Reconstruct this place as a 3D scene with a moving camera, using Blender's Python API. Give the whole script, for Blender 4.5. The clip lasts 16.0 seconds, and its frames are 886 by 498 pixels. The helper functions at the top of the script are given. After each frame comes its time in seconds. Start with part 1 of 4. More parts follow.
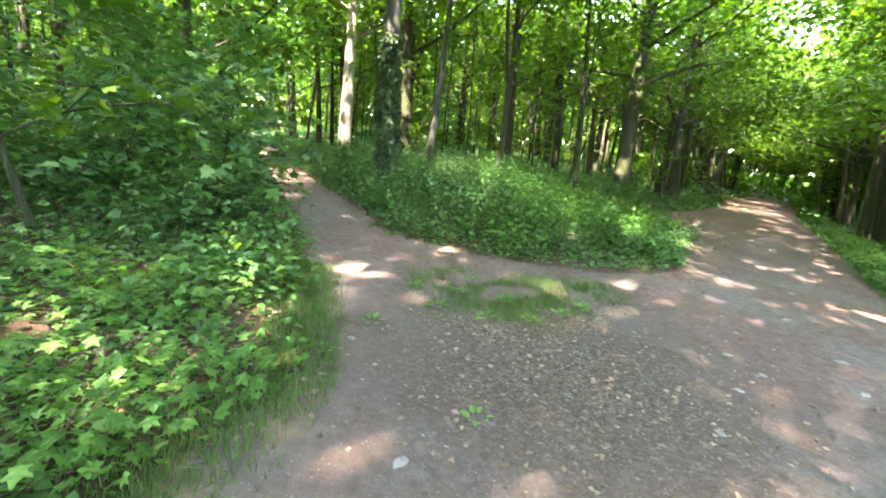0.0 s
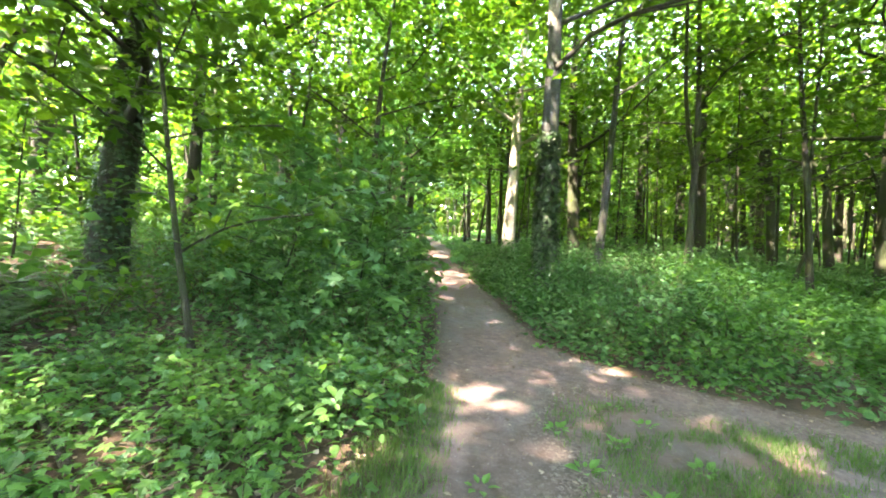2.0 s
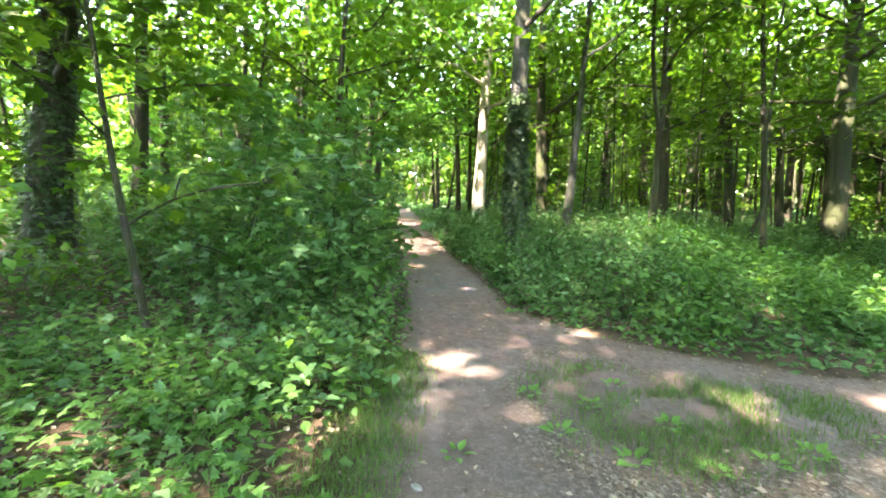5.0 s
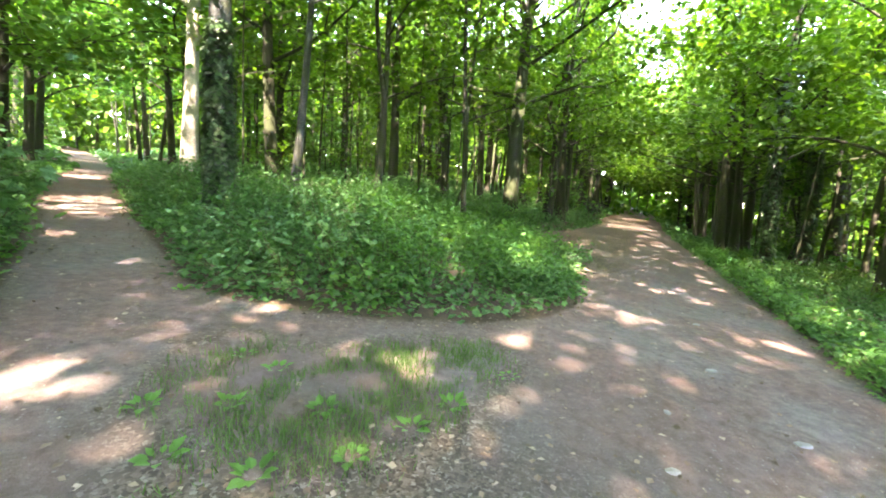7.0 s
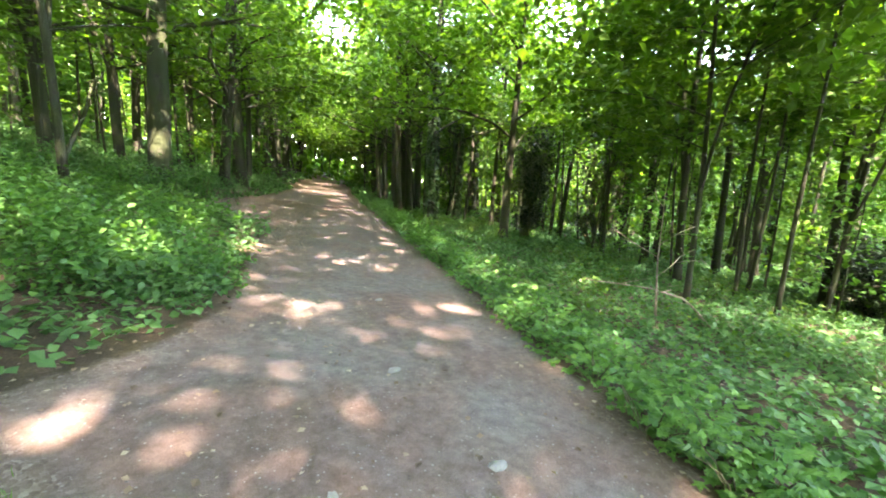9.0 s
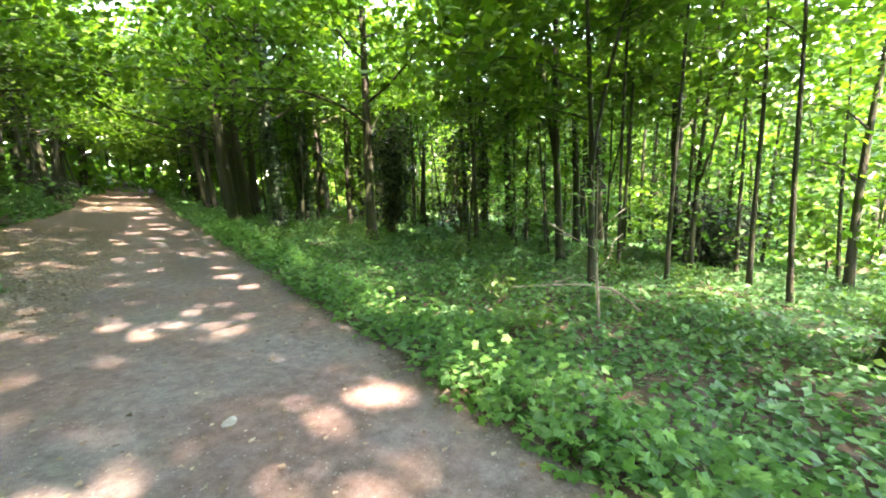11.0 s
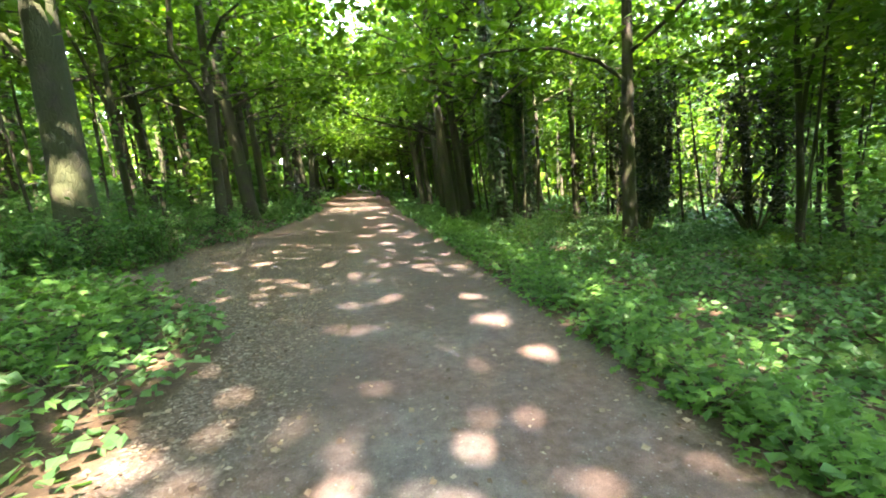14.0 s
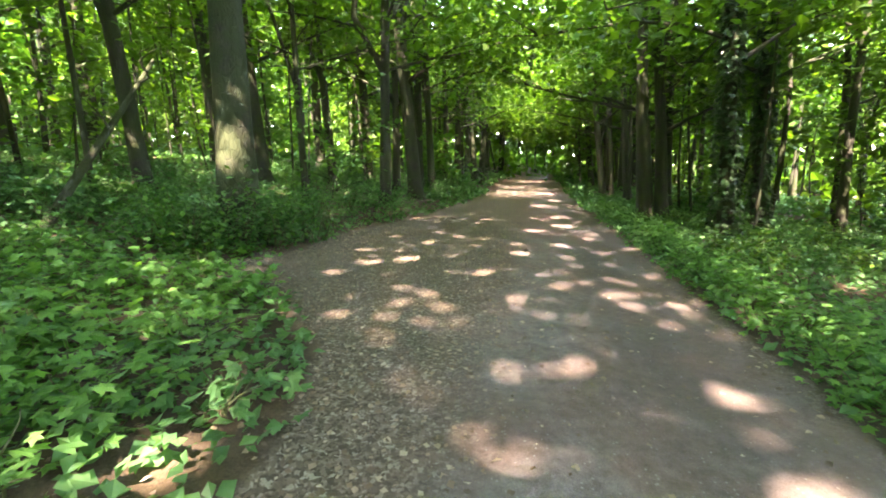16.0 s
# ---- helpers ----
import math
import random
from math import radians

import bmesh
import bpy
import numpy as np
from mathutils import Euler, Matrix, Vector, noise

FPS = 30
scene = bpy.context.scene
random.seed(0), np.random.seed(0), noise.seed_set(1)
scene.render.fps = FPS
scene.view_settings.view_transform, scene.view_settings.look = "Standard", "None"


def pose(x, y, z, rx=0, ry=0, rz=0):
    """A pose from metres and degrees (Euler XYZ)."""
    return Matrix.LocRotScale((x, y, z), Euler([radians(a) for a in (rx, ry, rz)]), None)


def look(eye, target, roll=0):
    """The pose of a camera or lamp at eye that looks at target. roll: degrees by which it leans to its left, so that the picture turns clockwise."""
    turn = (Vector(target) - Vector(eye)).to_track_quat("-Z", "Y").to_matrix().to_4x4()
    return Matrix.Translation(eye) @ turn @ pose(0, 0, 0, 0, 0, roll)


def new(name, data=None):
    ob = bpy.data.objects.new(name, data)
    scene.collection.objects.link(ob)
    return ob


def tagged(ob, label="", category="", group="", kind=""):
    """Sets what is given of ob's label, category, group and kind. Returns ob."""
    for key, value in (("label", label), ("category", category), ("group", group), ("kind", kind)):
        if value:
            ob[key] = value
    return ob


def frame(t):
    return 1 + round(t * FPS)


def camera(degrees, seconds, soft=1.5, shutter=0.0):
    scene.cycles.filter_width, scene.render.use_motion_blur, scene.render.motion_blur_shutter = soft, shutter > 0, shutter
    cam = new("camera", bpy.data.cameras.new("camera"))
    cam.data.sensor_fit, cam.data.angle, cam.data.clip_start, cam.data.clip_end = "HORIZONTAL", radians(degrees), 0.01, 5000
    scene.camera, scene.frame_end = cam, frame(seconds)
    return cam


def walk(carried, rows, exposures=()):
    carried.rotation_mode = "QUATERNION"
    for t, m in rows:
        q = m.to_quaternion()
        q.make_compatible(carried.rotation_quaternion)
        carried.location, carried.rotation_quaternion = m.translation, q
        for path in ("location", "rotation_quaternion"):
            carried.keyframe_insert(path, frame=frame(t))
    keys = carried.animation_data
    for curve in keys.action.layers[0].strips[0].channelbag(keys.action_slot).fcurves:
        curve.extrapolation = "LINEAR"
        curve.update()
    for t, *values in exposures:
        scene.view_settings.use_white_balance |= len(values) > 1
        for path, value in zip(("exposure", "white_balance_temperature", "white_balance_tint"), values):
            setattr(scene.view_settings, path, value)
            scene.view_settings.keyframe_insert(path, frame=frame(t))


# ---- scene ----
cam = camera(93.8, 16.0, soft=1.9)
# seconds, x, y, z, rx, ry, rz
PATH = [
    (0, 0.174, -0.134, 1.657, 79.92, -4.50, 1.72),
    (0.5, 0.255, 0.452, 1.623, 82.13, -6.97, 10.85),
    (1, 0.371, 0.773, 1.629, 85.28, -4.13, 21.29),
    (1.5, 0.440, 0.904, 1.704, 87.81, -4.40, 28.38),
    (2, 0.416, 0.931, 1.730, 91.88, -2.92, 25.43),
    (2.5, 0.395, 0.943, 1.729, 94.31, -3.44, 24.42),
    (3, 0.378, 0.951, 1.755, 96.62, -4.08, 24.27),
    (3.2, 0.375, 0.958, 1.759, 98.05, -4.26, 24.39),
    (5.3, 0.360, 1.096, 1.714, 86.92, -1.64, 20.97),
    (5.5, 0.444, 1.160, 1.704, 87.24, -2.64, 21.43),
    (6, 0.599, 1.354, 1.686, 85.16, -4.71, 15.69),
    (6.5, 0.801, 1.601, 1.707, 85.97, -4.13, 0.10),
    (7, 1.086, 1.862, 1.685, 84.14, -3.17, -11.66),
    (7.5, 1.469, 2.131, 1.694, 82.95, -4.27, -21.37),
    (8, 1.757, 2.452, 1.696, 86.26, -4.09, -32.63),
    (8.5, 2.121, 2.779, 1.665, 84.44, -3.80, -41.75),
    (9, 2.537, 3.189, 1.628, 81.57, -2.61, -51.54),
    (9.5, 2.882, 3.614, 1.651, 79.54, -0.61, -59.83),
    (10, 3.293, 4.011, 1.711, 79.82, -0.83, -64.66),
    (10.2, 3.446, 4.191, 1.716, 79.53, -1.70, -68.03),
    (12.3, 5.676, 6.301, 1.604, 83.83, 6.43, -73.88),
    (12.5, 5.794, 6.511, 1.634, 82.66, 5.94, -70.19),
    (13, 6.075, 7.066, 1.665, 81.95, 4.80, -63.57),
    (13.5, 6.329, 7.585, 1.715, 83.49, 7.08, -50.17),
    (14, 6.587, 8.198, 1.700, 81.28, 6.65, -46.63),
    (14.5, 6.906, 8.690, 1.716, 82.59, 7.66, -36.10),
    (15, 7.204, 9.238, 1.730, 83.11, 6.49, -37.46),
    (15.5, 7.544, 9.723, 1.760, 81.94, 5.06, -29.64),
    (16, 7.887, 10.258, 1.792, 80.88, 3.19, -23.88),
]
walk(cam, [(t, pose(x, y, z, rx, ry, rz)) for t, x, y, z, rx, ry, rz in PATH], exposures=[(0.0, 5.76, 7900, 23)])

# ---- world, sun, exposure ----
SUN_FROM = Vector((-0.27, -0.47, 0.84)).normalized()      # towards the sun
world = bpy.data.worlds.new("world")
scene.world = world
world.use_nodes = True
wn = world.node_tree
sky = wn.nodes.new("ShaderNodeTexSky")
sky.sky_type = 'NISHITA'
sky.sun_disc = False
sky.sun_elevation = math.asin(SUN_FROM.z)
sky.sun_rotation = math.atan2(SUN_FROM.x, SUN_FROM.y)
wn.links.new(sky.outputs[0], wn.nodes["Background"].inputs[0])
wn.nodes["Background"].inputs[1].default_value = 0.15
sun_data = bpy.data.lights.new("sun", 'SUN')
sun_data.energy = 2.0
sun_data.angle = radians(1.0)
sun_data.color = (1.0, 0.93, 0.82)
sun = new("sun", sun_data)
sun.matrix_world = look(SUN_FROM * 60, (0, 0, 0))

# ---- materials ----


def material(name):
    m = bpy.data.materials.new(name)
    m.use_nodes = True
    nt = m.node_tree
    return m, nt, nt.nodes["Principled BSDF"], nt.nodes["Material Output"]


def noise_tex(nt, scale, detail=6.0, rough=0.6, vec=None):
    n = nt.nodes.new("ShaderNodeTexNoise")
    n.inputs["Scale"].default_value = scale
    n.inputs["Detail"].default_value = detail
    n.inputs["Roughness"].default_value = rough
    if vec is not None:
        nt.links.new(vec, n.inputs["Vector"])
    return n.outputs["Fac"]


def ramp(nt, fac, *stops):
    r = nt.nodes.new("ShaderNodeValToRGB")
    e = r.color_ramp.elements
    while len(e) < len(stops):
        e.new(0.5)
    for el, (p, c) in zip(e, stops):
        el.position = p
        el.color = (*c, 1) if len(c) == 3 else c
    nt.links.new(fac, r.inputs[0])
    return r.outputs[0]


def mixc(nt, fac, a, b, mode='MIX'):
    m = nt.nodes.new("ShaderNodeMix")
    m.data_type = 'RGBA'
    m.blend_type = mode
    for sock, v in ((m.inputs[0], fac), (m.inputs[6], a), (m.inputs[7], b)):
        if isinstance(v, (int, float)):
            sock.default_value = v
        elif isinstance(v, tuple):
            sock.default_value = (*v, 1)
        else:
            nt.links.new(v, sock)
    return m.outputs[2]


def bump(nt, bsdf, height, strength=0.5, dist=0.02):
    b = nt.nodes.new("ShaderNodeBump")
    b.inputs["Strength"].default_value = strength
    b.inputs["Distance"].default_value = dist
    nt.links.new(height, b.inputs["Height"])
    nt.links.new(b.outputs[0], bsdf.inputs["Normal"])


def attr(nt, name):
    a = nt.nodes.new("ShaderNodeAttribute")
    a.attribute_name = name
    return a.outputs["Fac"]


def coords(nt):
    return nt.nodes.new("ShaderNodeTexCoord").outputs["Object"]


def leaf_material(name, dark, mid, light, see_through=0.45, gloss=0.42):
    m, nt, b, out = material(name)
    geo = nt.nodes.new("ShaderNodeNewGeometry")
    col = ramp(nt, geo.outputs["Random Per Island"], (0.0, dark), (0.55, mid), (1.0, light))
    tex = noise_tex(nt, 9.0, 3.0, 0.6, coords(nt))
    col = mixc(nt, 0.35, col, ramp(nt, tex, (0.3, (0.35, 0.4, 0.3)), (0.7, (1.0, 1.0, 1.0))), 'MULTIPLY')
    nt.links.new(col, b.inputs["Base Color"])
    b.inputs["Roughness"].default_value = gloss
    b.inputs["Specular IOR Level"].default_value = 0.35
    t = nt.nodes.new("ShaderNodeBsdfTranslucent")
    warm = mixc(nt, 1.0, col, (1.35, 1.5, 0.55), 'MULTIPLY')
    nt.links.new(warm, t.inputs[0])
    s = nt.nodes.new("ShaderNodeMixShader")
    s.inputs[0].default_value = see_through
    nt.links.new(b.outputs[0], s.inputs[1])
    nt.links.new(t.outputs[0], s.inputs[2])
    nt.links.new(s.outputs[0], out.inputs[0])
    return m


def bark_material(name, dark, light, moss=0.35, moss_col=(0.07, 0.10, 0.025), streak=3.0):
    m, nt, b, out = material(name)
    vec = coords(nt)
    mp = nt.nodes.new("ShaderNodeMapping")
    mp.inputs["Scale"].default_value = (1.0, 1.0, 1.0 / streak)
    nt.links.new(vec, mp.inputs[0])
    fine = noise_tex(nt, 26.0, 8.0, 0.65, mp.outputs[0])
    big = noise_tex(nt, 2.2, 5.0, 0.6, vec)
    vor = nt.nodes.new("ShaderNodeTexVoronoi")
    vor.feature = 'DISTANCE_TO_EDGE'
    vor.inputs["Scale"].default_value = 16.0
    nt.links.new(mp.outputs[0], vor.inputs["Vector"])
    col = ramp(nt, fine, (0.3, dark), (0.72, light))
    blot = ramp(nt, noise_tex(nt, 6.0, 6.0, 0.7, vec), (0.52, (1, 1, 1)), (0.62, (1.5, 1.5, 1.45)))
    col = mixc(nt, 1.0, col, blot, 'MULTIPLY')
    mask = ramp(nt, big, (0.62 - moss * 0.4, (0, 0, 0)), (0.78 - moss * 0.4, (1, 1, 1)))
    col = mixc(nt, mask, col, moss_col)
    nt.links.new(col, b.inputs["Base Color"])
    b.inputs["Roughness"].default_value = 0.9
    h = mixc(nt, 0.5, fine, ramp(nt, vor.outputs["Distance"], (0.0, (0, 0, 0)), (0.12, (1, 1, 1))))
    bump(nt, b, h, 0.7, 0.03)
    return m


M_LEAF = leaf_material("broadleaf", (0.040, 0.105, 0.014), (0.066, 0.155, 0.020), (0.108, 0.205, 0.028), 0.48)
M_LEAF_COOL = leaf_material("shade_leaf", (0.044, 0.128, 0.050), (0.074, 0.195, 0.074), (0.112, 0.250, 0.095), 0.4, 0.5)
M_LEAF_LIGHT = leaf_material("fresh_leaf", (0.054, 0.160, 0.038), (0.088, 0.230, 0.056), (0.135, 0.290, 0.075), 0.42, 0.52)
M_IVY = leaf_material("ivy_leaf", (0.018, 0.045, 0.020), (0.030, 0.075, 0.028), (0.055, 0.110, 0.040), 0.2, 0.3)
M_DARK = leaf_material("evergreen_leaf", (0.008, 0.020, 0.009), (0.013, 0.032, 0.013), (0.022, 0.048, 0.018), 0.12, 0.35)
M_FERN = leaf_material("fern_leaf", (0.045, 0.120, 0.030), (0.060, 0.150, 0.040), (0.090, 0.190, 0.050), 0.45)
M_GRASS = leaf_material("grass_blade", (0.050, 0.120, 0.030), (0.072, 0.165, 0.040), (0.110, 0.195, 0.055), 0.4)
M_BARK = bark_material("bark", (0.013, 0.012, 0.009), (0.046, 0.041, 0.031), 0.55, (0.026, 0.036, 0.011))
M_BARK_GREY = bark_material("grey_bark", (0.020, 0.023, 0.022), (0.070, 0.075, 0.070), 0.3, (0.05, 0.068, 0.028), 1.5)
M_BARK_PALE = bark_material("pale_bark", (0.20, 0.185, 0.15), (0.42, 0.39, 0.33), 0.05, (0.12, 0.14, 0.06), 1.2)
M_BARK_MOSS = bark_material("mossy_bark", (0.014, 0.013, 0.009), (0.046, 0.041, 0.030), 0.7, (0.024, 0.034, 0.010))
M_DEADWOOD = bark_material("dead_wood", (0.12, 0.10, 0.075), (0.32, 0.28, 0.22), 0.1, (0.10, 0.10, 0.05), 4.0)
M_STEM = bark_material("green_stem", (0.045, 0.055, 0.020), (0.10, 0.11, 0.045), 0.1)


def ground_material():
    m, nt, b, out = material("forest_ground")
    vec = coords(nt)
    n1 = noise_tex(nt, 60.0, 6.0, 0.7, vec)
    n2 = noise_tex(nt, 3.0, 6.0, 0.65, vec)
    n3 = noise_tex(nt, 0.7, 5.0, 0.6, vec)
    n4 = noise_tex(nt, 170.0, 4.0, 0.65, vec)
    soil = ramp(nt, n1, (0.3, (0.024, 0.018, 0.012)), (0.7, (0.078, 0.056, 0.038)))
    soil = mixc(nt, ramp(nt, n2, (0.45, (0, 0, 0)), (0.6, (1, 1, 1))), soil, ramp(nt, n1, (0.3, (0.045, 0.034, 0.020)), (0.7, (0.115, 0.078, 0.050))))
    # trodden earth and fine grit, redder in places, greyer where the stone lies bare
    grit = ramp(nt, n4, (0.28, (0.082, 0.059, 0.053)), (0.72, (0.182, 0.136, 0.122)))
    red = ramp(nt, n4, (0.28, (0.100, 0.066, 0.054)), (0.72, (0.205, 0.142, 0.120)))
    grey = ramp(nt, n4, (0.28, (0.088, 0.082, 0.080)), (0.72, (0.200, 0.188, 0.182)))
    grit = mixc(nt, ramp(nt, n2, (0.42, (0, 0, 0)), (0.62, (0.8, 0.8, 0.8))), grit, red)
    grit = mixc(nt, ramp(nt, n3, (0.46, (0, 0, 0)), (0.64, (0.75, 0.75, 0.75))), grit, grey)
    smear = noise_tex(nt, 9.0, 8.0, 0.75, vec)
    grit = mixc(nt, 0.8, grit, ramp(nt, smear, (0.34, (0.50, 0.48, 0.48)), (0.64, (1.25, 1.23, 1.22))), 'MULTIPLY')
    dark = ramp(nt, n1, (0.3, (0.030, 0.025, 0.024)), (0.7, (0.105, 0.088, 0.082)))
    vor = nt.nodes.new("ShaderNodeTexVoronoi")
    vor.inputs["Scale"].default_value = 46.0
    vor.inputs["Randomness"].default_value = 1.0
    warp = nt.nodes.new("ShaderNodeTexNoise")
    warp.inputs["Scale"].default_value = 20.0
    nt.links.new(vec, warp.inputs["Vector"])
    bent = mixc(nt, 0.07, vec, warp.outputs["Color"])
    nt.links.new(bent, vor.inputs["Vector"])
    sep = nt.nodes.new("ShaderNodeSeparateColor")
    nt.links.new(vor.outputs["Color"], sep.inputs[0])
    chips = ramp(nt, sep.outputs[0], (0.0, (0.045, 0.034, 0.026)), (0.5, (0.100, 0.078, 0.060)), (0.85, (0.165, 0.135, 0.105)), (1.0, (0.26, 0.235, 0.195)))
    chips = mixc(nt, 0.6, chips, ramp(nt, n1, (0.3, (0.5, 0.5, 0.5)), (0.7, (1.25, 1.22, 1.2))), 'MULTIPLY')
    # single pale bits of stone in the grit
    bits = nt.nodes.new("ShaderNodeTexVoronoi")
    bits.inputs["Scale"].default_value = 38.0
    nt.links.new(vec, bits.inputs["Vector"])
    bit_sep = nt.nodes.new("ShaderNodeSeparateColor")
    nt.links.new(bits.outputs["Color"], bit_sep.inputs[0])
    few = ramp(nt, bit_sep.outputs[1], (0.86, (0, 0, 0)), (0.90, (1, 1, 1)))
    spot = ramp(nt, bits.outputs["Distance"], (0.22, (1, 1, 1)), (0.34, (0, 0, 0)))
    grit = mixc(nt, mixc(nt, 1.0, mixc(nt, 1.0, few, spot, 'MULTIPLY'), (0.6, 0.6, 0.6), 'MULTIPLY'), grit, (0.26, 0.25, 0.24))
    grit = mixc(nt, attr(nt, "damp"), grit, dark)
    path = mixc(nt, attr(nt, "litter"), grit, chips)
    edge = nt.nodes.new("ShaderNodeMath")
    edge.operation = 'ADD'
    nt.links.new(attr(nt, "path"), edge.inputs[0])
    wob = nt.nodes.new("ShaderNodeMath")
    wob.operation = 'MULTIPLY_ADD'
    wob.inputs[1].default_value = 0.9
    wob.inputs[2].default_value = -0.45
    nt.links.new(noise_tex(nt, 5.0, 6.0, 0.7, vec), wob.inputs[0])
    nt.links.new(wob.outputs[0], edge.inputs[1])
    mask = ramp(nt, edge.outputs[0], (0.38, (0, 0, 0)), (0.62, (1, 1, 1)))
    col = mixc(nt, mask, soil, path)
    nt.links.new(col, b.inputs["Base Color"])
    b.inputs["Roughness"].default_value = 0.93
    b.inputs["Specular IOR Level"].default_value = 0.25
    hh = mixc(nt, 0.35, n1, vor.outputs["Distance"])
    bump(nt, b, hh, 0.4, 0.014)
    return m


M_GROUND = ground_material()


def litter_material():
    m, nt, b, out = material("dead_leaf")
    geo = nt.nodes.new("ShaderNodeNewGeometry")
    col = ramp(nt, geo.outputs["Random Per Island"], (0.0, (0.05, 0.032, 0.020)), (0.4, (0.12, 0.078, 0.048)), (0.75, (0.20, 0.142, 0.095)), (1.0, (0.32, 0.26, 0.19)))
    nt.links.new(col, b.inputs["Base Color"])
    b.inputs["Roughness"].default_value = 0.75
    return m


def stone_material():
    m, nt, b, out = material("pale_stone")
    oi = nt.nodes.new("ShaderNodeNewGeometry")
    base = ramp(nt, oi.outputs["Random Per Island"], (0.0, (0.10, 0.09, 0.08)), (0.5, (0.15, 0.145, 0.14)), (1.0, (0.24, 0.235, 0.23)))
    n = noise_tex(nt, 40.0, 5.0, 0.6, coords(nt))
    col = mixc(nt, 0.5, base, ramp(nt, n, (0.3, (0.5, 0.5, 0.5)), (0.7, (1.1, 1.1, 1.1))), 'MULTIPLY')
    nt.links.new(col, b.inputs["Base Color"])
    b.inputs["Roughness"].default_value = 0.8
    bump(nt, b, n, 0.4, 0.01)
    return m


M_LITTER = litter_material()
M_STONE = stone_material()

# ---- the lie of the land ----
SX, SY = -0.0653, 0.0678                  # the hillside falls to the right and rises ahead
RD = np.array((0.6076, 0.7942))           # the way of the road
ROAD_EDGE = np.array((5.4, 3.2))          # a point on its right-hand edge
LANE = np.array([(0.2, 2.2), (-0.7, 5.0), (-2.2, 8.1), (-3.7, 10.6), (-4.75, 12.4), (-6.9, 16.2), (-9.0, 20.0), (-12.2, 27.0), (-17.3, 35.0), (-30.0, 56.0)])
JUNCTION = np.array([(-3.6, -12), (-2.4, -4), (-1.5, 0.2), (-1.1, 1.5), (-0.8, 2.5), (-1.17, 3.7), (-1.45, 4.6), (-2.1, 6.0), (-1.5, 7.7), (-0.9, 7.45),
                     (-0.4, 7.05), (0.3, 6.75), (1.5, 6.6), (2.7, 6.7), (3.5, 6.95), (4.4, 7.6), (5.1, 8.5), (5.8, 9.7), (6.5, 11.0),
                     (7.1, 11.8), (7.8, 12.6), (8.25, 14.0), (7.9, 16.3), (7.2, 17.55), (8.5, 18.5), (9.6, 20.2), (12.6, 22.9), (17.4, 28.6), (44, 62),
                     (46.5, 59.9), (5.4, 3.2), (-6.2, -12.0)])
GRASS_PATCH = np.array([(-0.25, 5.7), (0.05, 5.95), (0.8, 5.65), (1.5, 6.0), (2.5, 6.1), (2.65, 5.6), (1.8, 4.6), (1.35, 4.2), (1.0, 3.9), (0.5, 3.9), (0.15, 4.0), (0.1, 4.5), (-0.25, 4.7)])


def smooth(a, b, x):
    t = np.clip((x - a) / (b - a), 0, 1)
    return t * t * (3 - 2 * t)


def edge_dist(A, B, x, y):
    """Distance from points to the nearest of the edges A to B."""
    D = B - A
    px, py = x[None] - A[:, :1], y[None] - A[:, 1:]
    u = np.clip((px * D[:, :1] + py * D[:, 1:]) / (D ** 2).sum(axis=1)[:, None], 0, 1)
    return np.sqrt(((px - u * D[:, :1]) ** 2 + (py - u * D[:, 1:]) ** 2).min(axis=0))


def in_blocks(f, x, y):
    x, y = np.asarray(x, float), np.asarray(y, float)
    fx, fy = np.ravel(x), np.ravel(y)
    return np.concatenate([f(fx[k:k + 20000], fy[k:k + 20000]) for k in range(0, len(fx), 20000)]).reshape(x.shape)


def inside(poly, x, y):
    """Signed distance to a polygon's outline, positive within."""
    A, B = poly, np.roll(poly, -1, axis=0)
    dy = np.where(B[:, 1:] == A[:, 1:], 1e-9, B[:, 1:] - A[:, 1:])

    def signed(px, py):
        cross = ((A[:, 1:] > py) != (B[:, 1:] > py)) & (px < A[:, :1] + (py - A[:, 1:]) * (B[:, :1] - A[:, :1]) / dy)
        d = edge_dist(A, B, px, py)
        return np.where(cross.sum(axis=0) % 2 == 1, d, -d)

    return in_blocks(signed, x, y)


def lane_dist(x, y):
    return in_blocks(lambda px, py: edge_dist(LANE[:-1], LANE[1:], px, py), x, y)


def road_off(x, y):
    """Metres to the right of the road's right-hand edge."""
    return (x - ROAD_EDGE[0]) * RD[1] - (y - ROAD_EDGE[1]) * RD[0]


def road_along(x, y):
    return (x - ROAD_EDGE[0]) * RD[0] + (y - ROAD_EDGE[1]) * RD[1]


def path_in(x, y):
    """Metres inside the trodden ground, negative outside."""
    return np.maximum(inside(JUNCTION, x, y), 0.78 - lane_dist(x, y))


def wavy(x, y, s):
    return np.sin(x * s + 1.3 * np.sin(y * s * 0.7 + 1)) * np.sin(y * s * 1.1 + 1.7 * np.sin(x * s * 0.6 + 2))


